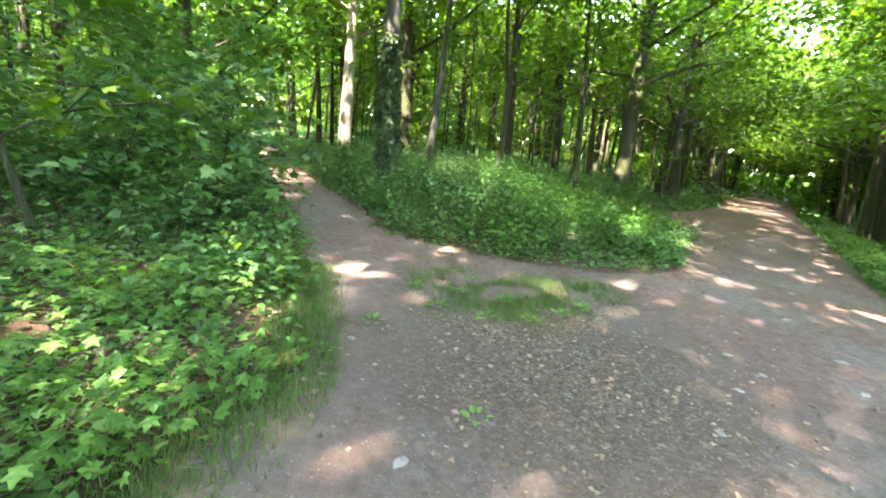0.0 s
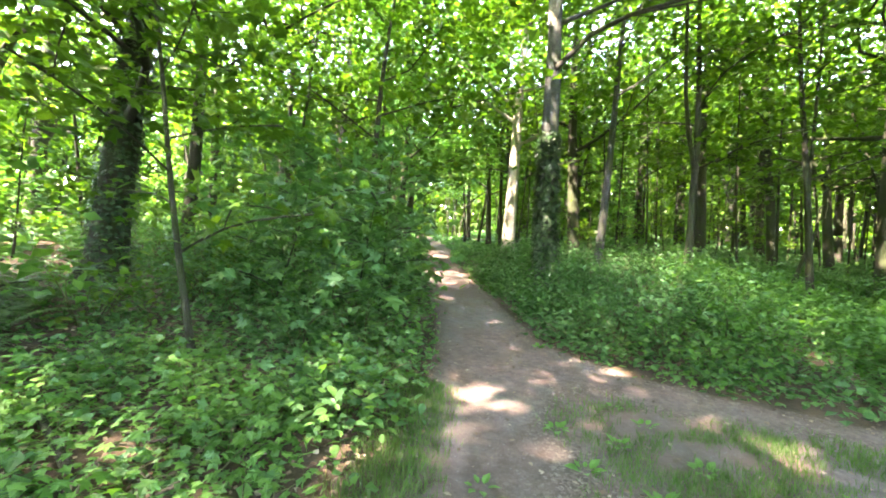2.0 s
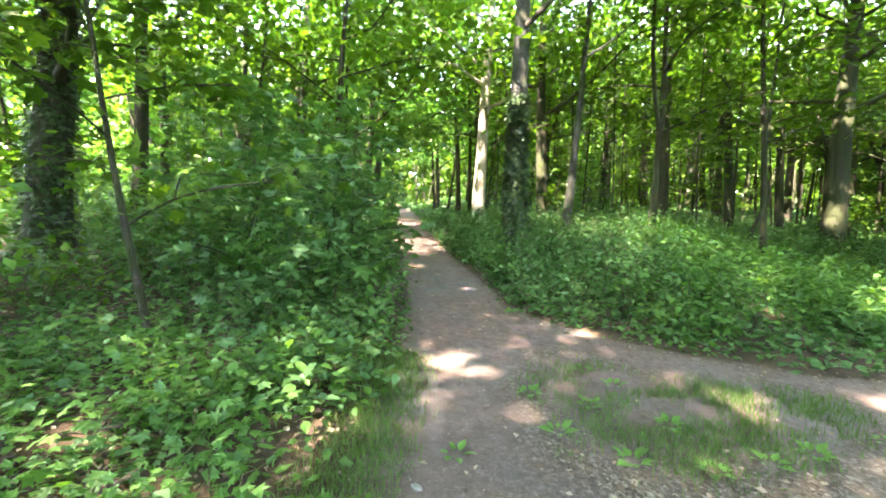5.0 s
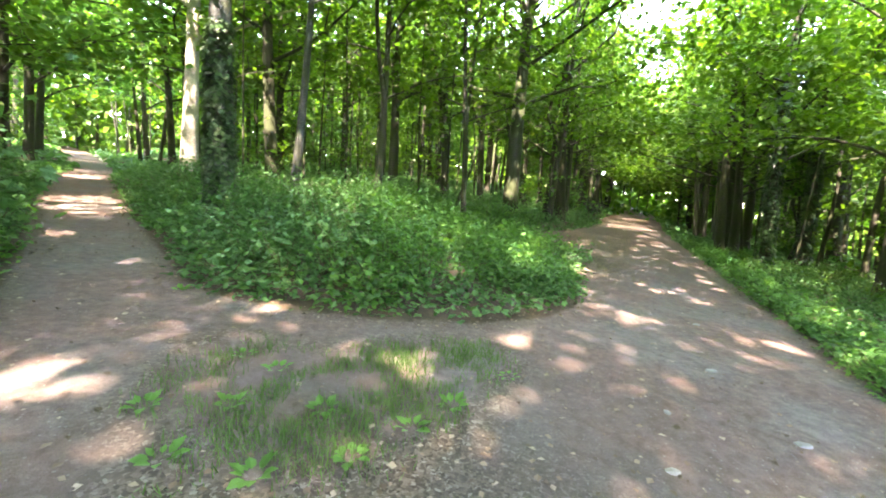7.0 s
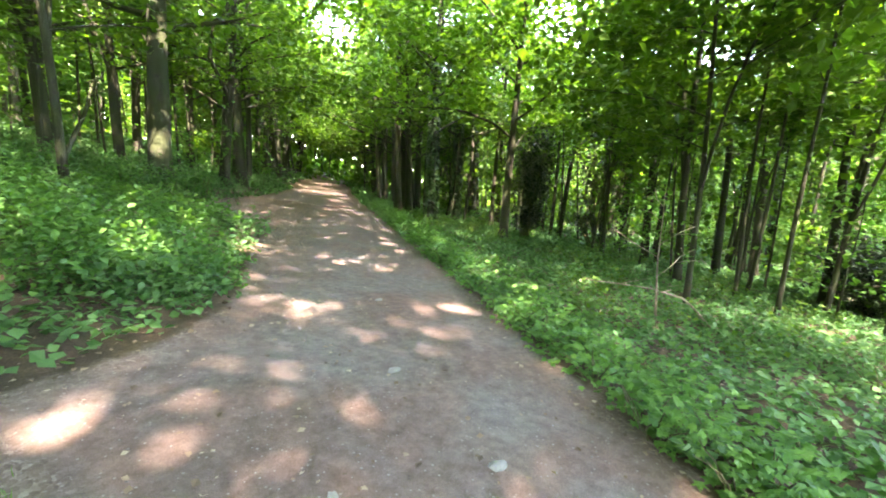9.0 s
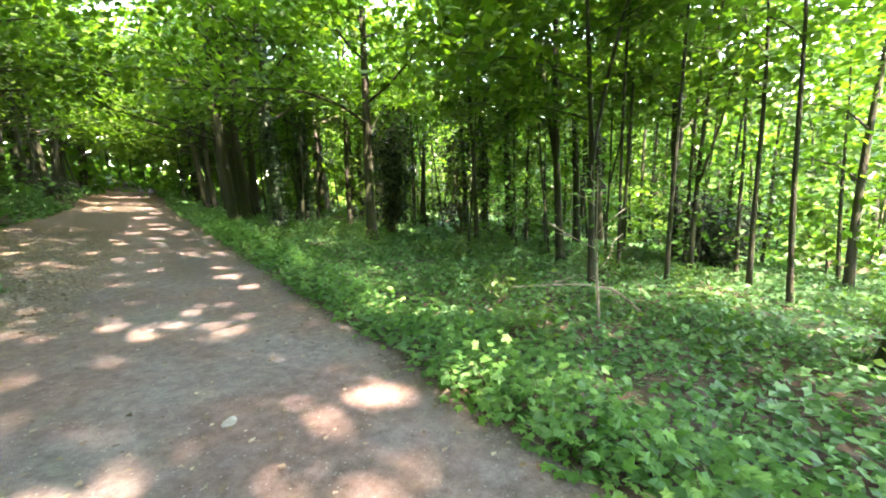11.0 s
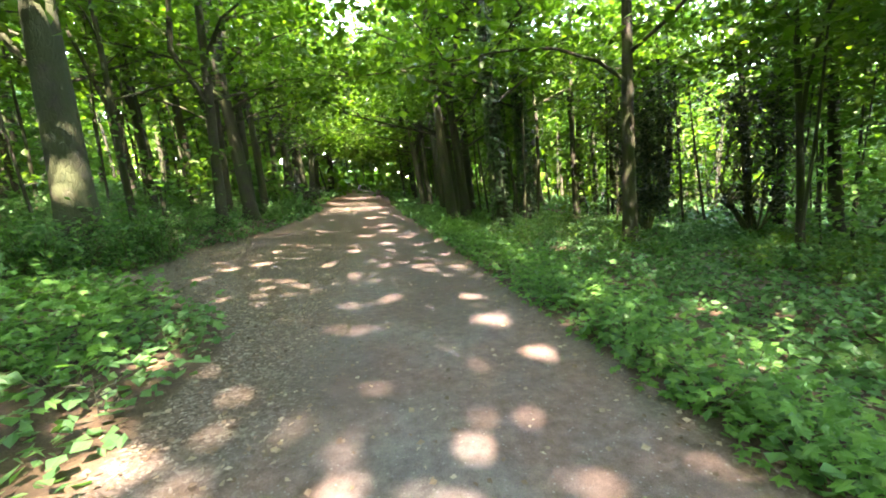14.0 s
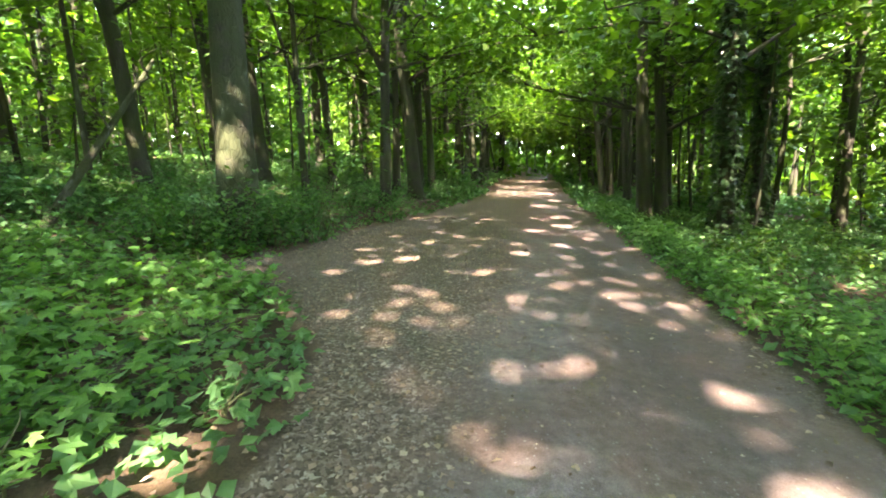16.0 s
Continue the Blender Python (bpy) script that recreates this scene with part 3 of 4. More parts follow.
def placed_trees():
    # the grey ivy tree beside the lane
    r, l, rd = tree("ivy_clad_tree", -1.75, 11.6, 0.57, 17, (-0.2, 0.3), "grey-barked tree with ivy round its foot and peeling bark", bark=M_BARK_GREY, limbs=10, start=0.5, reach=5.2, rise=0.34,
                    leaves=6500, leaf_size=0.19, spread=0.7, flare=0.35, wiggle=0.006, sides=18)
    ivy_on(r, l, rd, 0.4, 4.2, 2600, 0.095, side=-2.2, width=4.2)
    o = np.array(r.location)
    limb = np.array([(-1.7, 11.62, 6.9), (-0.9, 11.75, 7.7), (0.0, 11.9, 8.1), (1.2, 12.0, 8.3), (2.4, 12.05, 8.65), (3.9, 12.2, 8.9), (5.2, 12.4, 9.4)]) - o
    V, F = join([tube(limb, np.linspace(0.075, 0.02, 7), 8, 0.08), tube(along(limb[2], limb[2] + np.array((1.8, -0.2, -0.1)), 6, 0.05), np.linspace(0.05, 0.012, 6), 6)])
    part("limb", fast_mesh("limb", V, F, M_BARK, True), r, "long dark limb reaching sideways")
    zz = np.linspace(7.0, 9.6, 8)
    axis = np.stack([np.interp(zz, l[:, 2], l[:, 0]) - 0.03, np.interp(zz, l[:, 2], l[:, 1]) - 0.05, zz], -1)
    V, F = tube(axis, np.interp(zz, l[:, 2], rd) * np.array((0.75, 0.97, 1.0, 0.99, 1.01, 0.98, 0.95, 0.7)), 14, 0.16)
    part("bare_wood", fast_mesh("bare_wood", V, F, M_DEADWOOD, True), r, "pale wood where the bark has peeled")
    # the sunlit pale trunk
    tree("pale_tree", -4.8, 18.3, 0.60, 16, (0.5, 0.3), "pale smooth-barked tree standing in a shaft of sunlight", bark=M_BARK_PALE, limbs=12, start=0.40, reach=5.6, rise=0.40, leaves=6500, leaf_size=0.24, spread=0.8, wiggle=0.004, flare=0.25, sides=16)
    tree("slender_tree", -0.95, 16.2, 0.32, 15, (1.0, 0.5), "slender grey tree leaning a little", bark=M_BARK_GREY, limbs=9, start=0.5, reach=2.4, leaves=2400, leaf_size=0.16, wiggle=0.006)
    r, l, rd = tree("ivy_clad_tree", -9.6, 5.7, 0.72, 17, (1.3, 0.3), "stout leaning tree thickly covered with dark ivy", bark=M_BARK, limbs=12, start=0.26, reach=5.0, leaves=6500, leaf_size=0.18, flare=0.8, sides=16, spread=0.7)
    ivy_on(r, l, rd, 0.1, 7.5, 2600, 0.10)
    # the mossy trunk above the road
    tree("mossy_tree", 7.5, 18.85, 0.74, 19, (1.1, 1.6), "thick mossy beech trunk on the road bank", bark=M_BARK_MOSS, limbs=12, start=0.32, reach=5.6, rise=0.32, leaves=6500, leaf_size=0.19, spread=0.7, flare=0.5, sides=18, wiggle=0.008)
    tree("roadside_tree", 19.0, 12.65, 0.42, 17, (0.3, -0.3), "dark straight tree beside the road", limbs=15, start=0.30, reach=5.8, rise=0.3, leaves=7500, leaf_size=0.26, spread=0.85, flare=0.7, sides=14, wiggle=0.006)
    for x, y, g, tall, lean, rr, lf in ((18.3, 5.4, 0.28, 15, (-0.9, 0.4), 4.2, 3400), (14.3, 4.6, 0.16, 13, (0.3, 0.2), 3.6, 3200), (22.0, 22.3, 0.55, 19, (-0.6, 0.3), 5.0, 3200), (27.6, 25.8, 0.6, 19, (0.5, 0.2), 4.4, 2600), (30.7, 32.6, 0.5, 19, (-0.4, 0.2), 4.4, 2200), (30.0, 19.6, 0.36, 18, (0.2, 0.3), 3.2, 2000), (28.5, 10.0, 0.36, 17, (0.8, 0.2), 3.0, 2000), (26.6, 8.3, 0.46, 18, (1.8, 0.4), 3.4, 2400), (21.6, 9.0, 0.22, 15, (0.5, 0.2), 2.6, 1800), (26.4, 17.9, 0.34, 17, (1.4, 0.3), 3.2, 2000), (21.6, 1.4, 0.34, 16, (0.5, 0.1), 3.0, 2600),
                                        (33.6, 24.4, 0.85, 20, (0.3, 0.6), 4.0, 2400), (33.5, 20.9, 0.5, 18, (1.4, 0.4), 3.4, 2000), (33.0, 33.6, 0.9, 21, (0.6, -0.2), 4.6, 2600),
                                        (37.5, 36.5, 0.8, 21, (0.3, 0.5), 4.4, 2400), (24.9, 4.9, 0.36, 16, (-0.4, 0.2), 3.0, 2200), (27.8, 11.0, 0.36, 17, (0.5, 0.4), 3.0, 2200)):
        tree("woodland_tree", x, y, g, tall, lean, "dark woodland tree with a leafy crown beside the road", "trees right of the road", limbs=9, start=0.38, reach=rr, leaves=int(lf * 2.1), leaf_size=0.24, spread=0.75, fork=0.35 if g < 0.3 else 0.0)
        known(x, y)
    for x, y, g, tall, lean, lf in ((2.7, 22.0, 0.50, 18, (0.2, 0.3), 3200), (13.7, 26.2, 0.58, 18, (-0.3, 0.3), 3000), (15.7, 29.3, 0.4, 18, (0.5, 0.3), 2400), (8.2, 25.6, 0.42, 18, (-0.5, 0.3), 2400), (13.1, 31.3, 0.5, 19, (0.2, 0.2), 2400), (10.7, 27.8, 0.3, 17, (0.2, 0.1), 2000), (15.7, 33.8, 0.42, 18, (-0.2, 0.3), 2000), (6.5, 30.2, 0.5, 19, (0.3, 0.2), 2400), (11.2, 34.0, 0.5, 19, (0.2, 0.3), 2200), (-2.5, 22.1, 0.3, 16, (0.3, 0.2), 2000), (0.2, 29.4, 0.5, 18, (0.2, 0.1), 2200), (-20.8, 6.6, 0.7, 18, (0.3, 0.2), 2600), (-24.0, 9.6, 0.75, 18, (0.6, 0.2), 2400), (9.2, 23.4, 0.22, 15, (0.2, 0.2), 1800), (26.0, 45.0, 0.95, 20, (0.9, 0.5), 3000),
                                    (5.4, 22.5, 0.42, 17, (-0.6, 0.4), 2600), (1.7, 15.5, 0.26, 15, (0.4, 0.6), 2000), (4.6, 15.4, 0.2, 14, (-0.4, 0.5), 1800), (22.5, 37.5, 0.5, 18, (-0.5, 0.3), 2000)):
        tree("woodland_tree", x, y, g, tall, lean, "dark woodland tree with a forked leafy crown", "trees between the paths", limbs=10, start=0.30, reach=3.4, leaves=lf, leaf_size=0.22, spread=0.75, fork=0.32)
        known(x, y)
    r, l, rd = tree("ivy_clad_tree", 20.2, 18.0, 0.46, 19, (0.4, 0.2), "tall trunk clothed in dark ivy beside the road", limbs=14, start=0.32, reach=5.4, rise=0.3, leaves=6500, leaf_size=0.27, spread=0.85)
    ivy_on(r, l, rd * 1.3, 0.1, 8.5, 1500, 0.16)
    known(20.2, 18.0)
    r, l, rd = tree("ivy_clad_tree", 24.5, 19.5, 0.5, 18, (0.3, 0.3), "tall trunk clothed in dark ivy beside the road", limbs=12, start=0.34, reach=4.4, rise=0.3, leaves=4500, leaf_size=0.27, spread=0.85)
    ivy_on(r, l, rd * 1.3, 0.1, 8.5, 1500, 0.16)
    known(24.5, 19.5)
    # big-crowned trees added for shade, mostly out of view; the trunk at 10.2, 1.3 is measured
    for x, y, g, tall, lean in ((-5.0, -2.6, 0.5, 19, (1.8, 0.4)), (1.2, -7.6, 0.55, 20, (0.3, 1.6)), (6.6, -4.6, 0.5, 19, (-0.6, 1.2)), (10.2, 1.3, 0.44, 18, (0.6, -1.0)), (-8.0, 1.5, 0.4, 18, (1.2, 0.5)),
                                (-3.6, -8.0, 0.5, 20, (0.5, 1.5)), (-11.5, -2.5, 0.45, 19, (1.0, 0.3)), (11.4, -3.0, 0.45, 19, (-0.3, 0.8)), (-13.5, 3.0, 0.5, 19, (0.4, 0.3)), (-12.8, 9.4, 0.45, 19, (0.5, 0.2)), (-17.0, 5.6, 0.5, 20, (0.3, 0.2)), (-15.6, -0.6, 0.45, 19, (0.4, 0.2)), (25.0, 0.6, 0.45, 19, (0.4, 0.2)), (30.0, 3.6, 0.5, 20, (0.2, 0.2))):
        tree("woodland_tree", x, y, g, tall, lean, "tall broad-crowned woodland tree, mostly added out of view to cast shade", "trees round the junction", limbs=14, start=0.36, reach=6.2, rise=0.22, leaves=7000, leaf_size=0.21, spread=0.9, sides=12)
        known(x, y)
    # the row of trees whose crowns meet over the road
    for i in range(26):
        s = 20 + 2.0 * i + RNG.uniform(-0.8, 0.8)
        e = RNG.uniform(1.4, 3.4) if i % 2 else RNG.uniform(-9.0, -7.2) if s < 40 else RNG.uniform(-8.2, -6.4)
        if e > 0 and s < 26:
            continue
        x, y = ROAD_EDGE + RD * s + np.array((RD[1], -RD[0])) * e
        tilt = (-1 if e > 0 else 1) * np.array((RD[1], -RD[0])) * RNG.uniform(0.4, 1.4)
        tree("woodland_tree", x, y, RNG.uniform(0.3, 0.6), RNG.uniform(15, 19), tilt, "dark woodland tree arching over the road", "trees along the road", limbs=13, start=0.28, reach=6.0, rise=0.3, leaves=4200 if s < 40 else 3000, leaf_size=0.27 if s < 40 else 0.40, spread=0.85, sides=10, fork=0.3 if i % 3 == 0 else 0.0)
        known(x, y)
    for s, e in ((73, -6.0), (74.5, -3.6), (73.5, -1.0), (77, -2.2), (76.5, -5.0)):
        x, y = ROAD_EDGE + RD * s + np.array((RD[1], -RD[0])) * e
        tree("woodland_tree", x, y, 0.35, 20, (0.2, 0.2), "dark leafy tree closing the end of the road", "trees along the road", limbs=14, start=0.2, reach=4.0, rise=0.3, leaves=1500, leaf_size=0.55, spread=0.9)
        known(x, y)
    for x, y, g, tall, lean in ((-10.8, 18.8, 0.4, 17, (1.0, 0)), (-6.0, 22.8, 0.36, 17, (-0.8, 0)), (-13.2, 23.8, 0.42, 18, (0.8, 0.2)), (-9.0, 27.8, 0.4, 18, (-0.8, 0.3)), (-17.0, 30.5, 0.45, 18, (0.8, 0.4)), (-8.6, 13.2, 0.3, 15, (0.9, 0.2)), (-13.8, 36.0, 0.4, 18, (-0.6, 0))):
        tree("woodland_tree", x, y, g, tall, lean, "woodland tree with bright leaves arching over the narrow path", "trees along the narrow path", limbs=13, start=0.26, reach=5.2, rise=0.3, leaves=3600, leaf_size=0.30, spread=0.85, leaf=M_LEAF_LIGHT if x < -8.7 else M_LEAF)
        known(x, y)
    for x, y, r in ((-1.75, 11.6, 2), (-4.8, 18.3, 2), (-0.95, 16.2, 1.5), (-9.6, 5.7, 2.2), (7.7, 18.9, 2), (18.6, 12.3, 2)):
        known(x, y, r)


placed_trees()


def woodland():
    """The trees further off, spread over the plan clear of the paths; the furthest are one mass."""
    got = [(x, y) for x, y, r in KNOWN]
    merged = ([], [])
    tries = made = 0
    while made < 460 and tries < 30000:
        tries += 1
        a, d = RNG.uniform(0, 2 * np.pi), 66 * math.sqrt(RNG.uniform(0.004, 1))
        x, y = 4 + d * math.cos(a), 9 + d * math.sin(a)
        p = float(path_in(x, y))
        if p > -1.3 or (abs(x - 2.5) < 11.5 and -6 < y < 9.5) or (((np.array(got) - (x, y)) ** 2).sum(axis=1) < 2.2 ** 2).any():
            continue
        if y < 0 and RNG.uniform() < 0.4:
            continue
        if 0 < road_off(x, y) < 10 and road_along(x, y) < 22:
            continue
        if x < -1 and float(lane_dist(x, y)) < 2.2:
            continue
        got.append((x, y))
        made += 1
        near, far = d < 24, d > 40
        big = RNG.uniform() < (0.6 if p > -5 and d > 18 else 0.28)
        g = RNG.uniform(0.3, 0.62) if big else RNG.uniform(0.10, 0.26)
        tall = RNG.uniform(15, 21) if big else RNG.uniform(9, 16)
        lean = RNG.normal(0, 0.6, 2)
        count = (2600 if near else 1500 if not far else 480) if big else (1300 if near else 900 if not far else 330)
        tree("woodland_tree", x, y, g, tall, lean, "tall dark-trunked woodland tree with green leaves" if big else "slim dark woodland tree with sparse green leaves", "woodland trees",
             twigs=2 if near else 0, limbs=(10 if big else 7) if not far else 5, start=RNG.uniform(0.25, 0.5), reach=(5.4 if p > -6 else 4.0) if big else 2.4, leaves=count, leaf_size=0.24 if near else 0.36 if not far else 0.5, spread=0.85,
             sides=9 if near else 6, flare=0.4, fork=0.3 if not far and RNG.uniform() < 0.3 else 0.0, merge=merged if far else None)
    made = 0
    close = []
    for _ in range(6000):
        if made >= 95:
            break
        a, d = RNG.uniform(-0.7, 2.6), RNG.uniform(9, 30)
        x, y = 4 + d * math.cos(a), 9 + d * math.sin(a)
        if float(path_in(x, y)) > -3.0 or (0 < road_off(x, y) < 8 and road_along(x, y) < 22) or (((np.array(got + close) - (x, y)) ** 2).sum(axis=1) < 1.2 ** 2).any():
            continue
        close.append((x, y))
        made += 1
        tree("slim_tree", x, y, RNG.uniform(0.07, 0.17), RNG.uniform(9, 14), RNG.normal(0, 0.6, 2), "slim dark pole of a young woodland tree", "slim woodland trees", limbs=6, start=0.5, reach=1.8, leaves=420, twigs=0, leaf_size=0.25, spread=0.65, sides=6, flare=0.3)
    # thin poles deep in the wood
    for _ in range(300):
        a, d = RNG.uniform(0, 2 * np.pi), RNG.uniform(24, 62)
        x, y = 4 + d * math.cos(a), 9 + d * math.sin(a)
        if float(path_in(x, y)) > -1.5:
            continue
        z, tall = hz(x, y), RNG.uniform(8, 15)
        P = along((x, y, z - 0.2), (x + RNG.normal(0, 0.7), y + RNG.normal(0, 0.7), z + tall), 6, 0.02)
        merged[0].append(tube(P, np.linspace(RNG.uniform(0.06, 0.14), 0.02, 6), 6))
    V, F = join(merged[0])
    tagged(new("far_trunks", fast_mesh("far_trunks", V, F, M_BARK, True)), "dark trunks of the distant wood", "woods", kind="stuff")
    P = np.concatenate(merged[1])
    tagged(new("far_crowns", leaf_mesh("far_crowns", P, RNG.uniform(0.55, 1.0, len(P)), QUAD_LEAF, M_LEAF, 0.6)), "green crowns of the distant wood", "woods", kind="stuff")


woodland()


def shade_boughs():
    """Long leafy boughs added to the big trees, reaching out until the clear ground lies in shade."""
    cell, x0, y0, nx, ny = 0.5, -9.0, -3.0, 70, 74
    shade = np.zeros((nx, ny))

    def add(P, size):
        g = P[:, 2] - SX * P[:, 0] - SY * P[:, 1]
        ix = ((P[:, 0] - S[0] / S[2] * g - x0) / cell).astype(int)
        iy = ((P[:, 1] - S[1] / S[2] * g - y0) / cell).astype(int)
        ok = (ix >= 0) & (ix < nx) & (iy >= 0) & (iy < ny)
        np.add.at(shade, (ix[ok], iy[ok]), 0.43 * size[ok] ** 2 / cell ** 2)

    for P, s in zip(CROWN_AT, CROWN_SIZE):
        add(P, s)
    gx, gy = np.meshgrid(x0 + cell * (np.arange(nx) + 0.5), y0 + cell * (np.arange(ny) + 0.5), indexing="ij")
    want = np.where(path_in(gx, gy) > -2.2, 2.9, np.where(path_in(gx, gy) > -5, 1.5, 0.8))
    want[(gx < -0.36 * gy - 0.9)] = 3.0
    want[(gx > 2.0) & (gx < 6.8) & (gy < 5.8)] = 4.4
    want[(gx < -8.6) | (gx > 21) | (gy > 27)] = 0
    for (cx, cy, cz), r in zip(GAP_AT, GAP_R):
        want[np.hypot(gx - cx, gy - cy) < r] = 0
    bases = np.array([h[1][8, :2] for h in HOSTS])
    grown = {}
    for _ in range(900):
        lack = want - shade
        k = int(np.argmax(lack + RNG.uniform(0, 0.8, lack.shape)))
        i, j = divmod(k, ny)
        if lack[i, j] < 0.5:
            break
        want[i, j] -= 0.6
        h = RNG.uniform(10.5, 15.5)
        x, y = gx[i, j] + S[0] / S[2] * h + RNG.normal(0, 0.4), gy[i, j] + S[1] / S[2] * h + RNG.normal(0, 0.4)
        c = np.array((x, y, SX * x + SY * y + h))
        host = int(np.argmin(((bases - (x, y)) ** 2).sum(axis=1)))
        root, line, rad = HOSTS[host]
        f = np.interp(h - 2.5, line[:, 2] - line[0, 2], np.arange(len(line)))
        a = np.array([np.interp(f, np.arange(len(line)), line[:, q]) for q in range(3)])
        limb = along(a, c, 7, 0.05, 0.06)
        P = crown_points(np.concatenate([limb[4:], np.repeat(limb[6:], 2, axis=0)]), 0.85, 400, 0.5)
        P = P[shading(P)]
        add(P, np.full(len(P), 0.32))
        got = grown.setdefault(host, ([], []))
        got[0].append(tube(limb, np.linspace(0.06, 0.012, 7), 5))
        got[1].append(P)
    for host, (limbs, leaves) in grown.items():
        root = HOSTS[host][0]
        o = np.array(root.location)
        V, F = join(limbs)
        # added limbs and leaves that block the sun, hung on the nearest big tree
        part("shade_bough", fast_mesh("shade_bough", V - o, F, M_BARK, True), root)
        P = np.concatenate(leaves) - o
        part("shade_crown", leaf_mesh("shade_crown", P, RNG.uniform(0.22, 0.40, len(P)), QUAD_LEAF, M_LEAF, 0.4), root)


shade_boughs()


def far_woods():
    """A deep ring of foliage that closes the wood."""
    n = 52000
    a, d = RNG.uniform(0, 2 * np.pi, n), RNG.uniform(50, 84, n)
    x, y = 4 + d * np.cos(a), 9 + d * np.sin(a)
    h = RNG.uniform(0, 1, n) ** np.where(np.arange(n) % 3 == 0, 4.0, 1.0) * 21 * (0.8 + 0.2 * np.sin(a * 13) * np.sin(a * 7 + 1))
    P = np.stack([x, y, height(x, y) + h], -1)[(path_in(x, y) < -0.5) | (d > 60)]
    tagged(new("far_woods", leaf_mesh("far_woods", P, RNG.uniform(0.7, 1.6, len(P)), QUAD_LEAF, M_LEAF, 1.0)), "distant green foliage of the surrounding wood", "woods", kind="stuff")
    n = 14000
    a, d = RNG.uniform(0, 2 * np.pi, n), RNG.uniform(82, 104, n)
    x, y = 4 + d * np.cos(a), 9 + d * np.sin(a)
    P = np.stack([x, y, height(x, y) + RNG.uniform(-1, 1, n) ** 2 * 17], -1)
    tagged(new("far_hedge", leaf_mesh("far_hedge", P, RNG.uniform(1.6, 3.2, n), QUAD_LEAF, M_LEAF, 1.1)), "dense foliage closing the view through the wood", "woods", kind="stuff")


far_woods()


def understorey():
    """Young trees between the trunks."""
    made = 0
    got = []
    for _ in range(6000):
        if made >= 115:
            break
        a, d = RNG.uniform(-0.9, 3.9), RNG.uniform(8, 42)
        x, y = 4 + d * math.cos(a), 9 + d * math.sin(a)
        p = float(path_in(x, y))
        e = float(road_off(x, y))
        if p > -1.6 or (p > -4.5 and d < 14) or (0 < e < 9 and road_along(x, y) < 24) or (got and min((x - u) ** 2 + (y - v) ** 2 for u, v in got) < 6):
            continue
        got.append((x, y))
        made += 1
        tree("young_tree", x, y, RNG.uniform(0.04, 0.09), RNG.uniform(2.5, 6.0), RNG.normal(0, 0.4, 2), "young leafy tree in the understorey of the wood", "young trees", limbs=9, start=0.15, reach=1.5, rise=0.25,
             leaves=460, twigs=0, leaf_size=0.19 if d < 20 else 0.29, spread=0.45, sides=6, flare=0.1, leaf=M_LEAF if RNG.uniform() < 0.6 else M_LEAF_LIGHT)


understorey()


# ---- undergrowth ----


def bush(name, x, y, tall, wide, leaves, size, mat, label, category, group="", template=OVAL_LEAF, stems=7, tilt=0.4, lift=0.15):
    z = hz(x, y)
    root = thing(name, (x, y, z), label, category, group)
    pieces, tips = [], []
    for i in range(stems):
        a = RNG.uniform(0, 6.28)
        b = np.array((math.cos(a) * wide * RNG.uniform(0.3, 1), math.sin(a) * wide * RNG.uniform(0.3, 1), tall * RNG.uniform(0.55, 1.0)))
        m = along((b[0] * 0.15, b[1] * 0.15, -0.05), b, 6, 0.08, 0.12)
        m[:, 2] += np.interp(np.linspace(0, 1, 6), (0, 1), (0, hz(x + b[0], y + b[1]) - z))
        pieces.append(tube(m, np.linspace(0.008 + 0.006 * tall, 0.003, 6), 4))
        tips += list(m[1:])
    V, F = join(pieces)
    part("stalk", fast_mesh("stalk", V, F, M_STEM, True), root)
    P = crown_points(np.array(tips), 0.16 + 0.12 * wide, leaves, 0.7)
    P[:, 2] = np.maximum(P[:, 2], height(x + P[:, 0], y + P[:, 1]) - z + 0.03)
    P = P[shading(P + np.array((x, y, z)))]
    P = P[path_in(P[:, 0] + x, P[:, 1] + y) < 0.12]
    if len(P) < 3:
        P = np.array(tips)[:3]
    part("foliage", leaf_mesh("foliage", P, RNG.uniform(0.6, 1.25, len(P)) * size, template, mat, tilt), root)
    return root


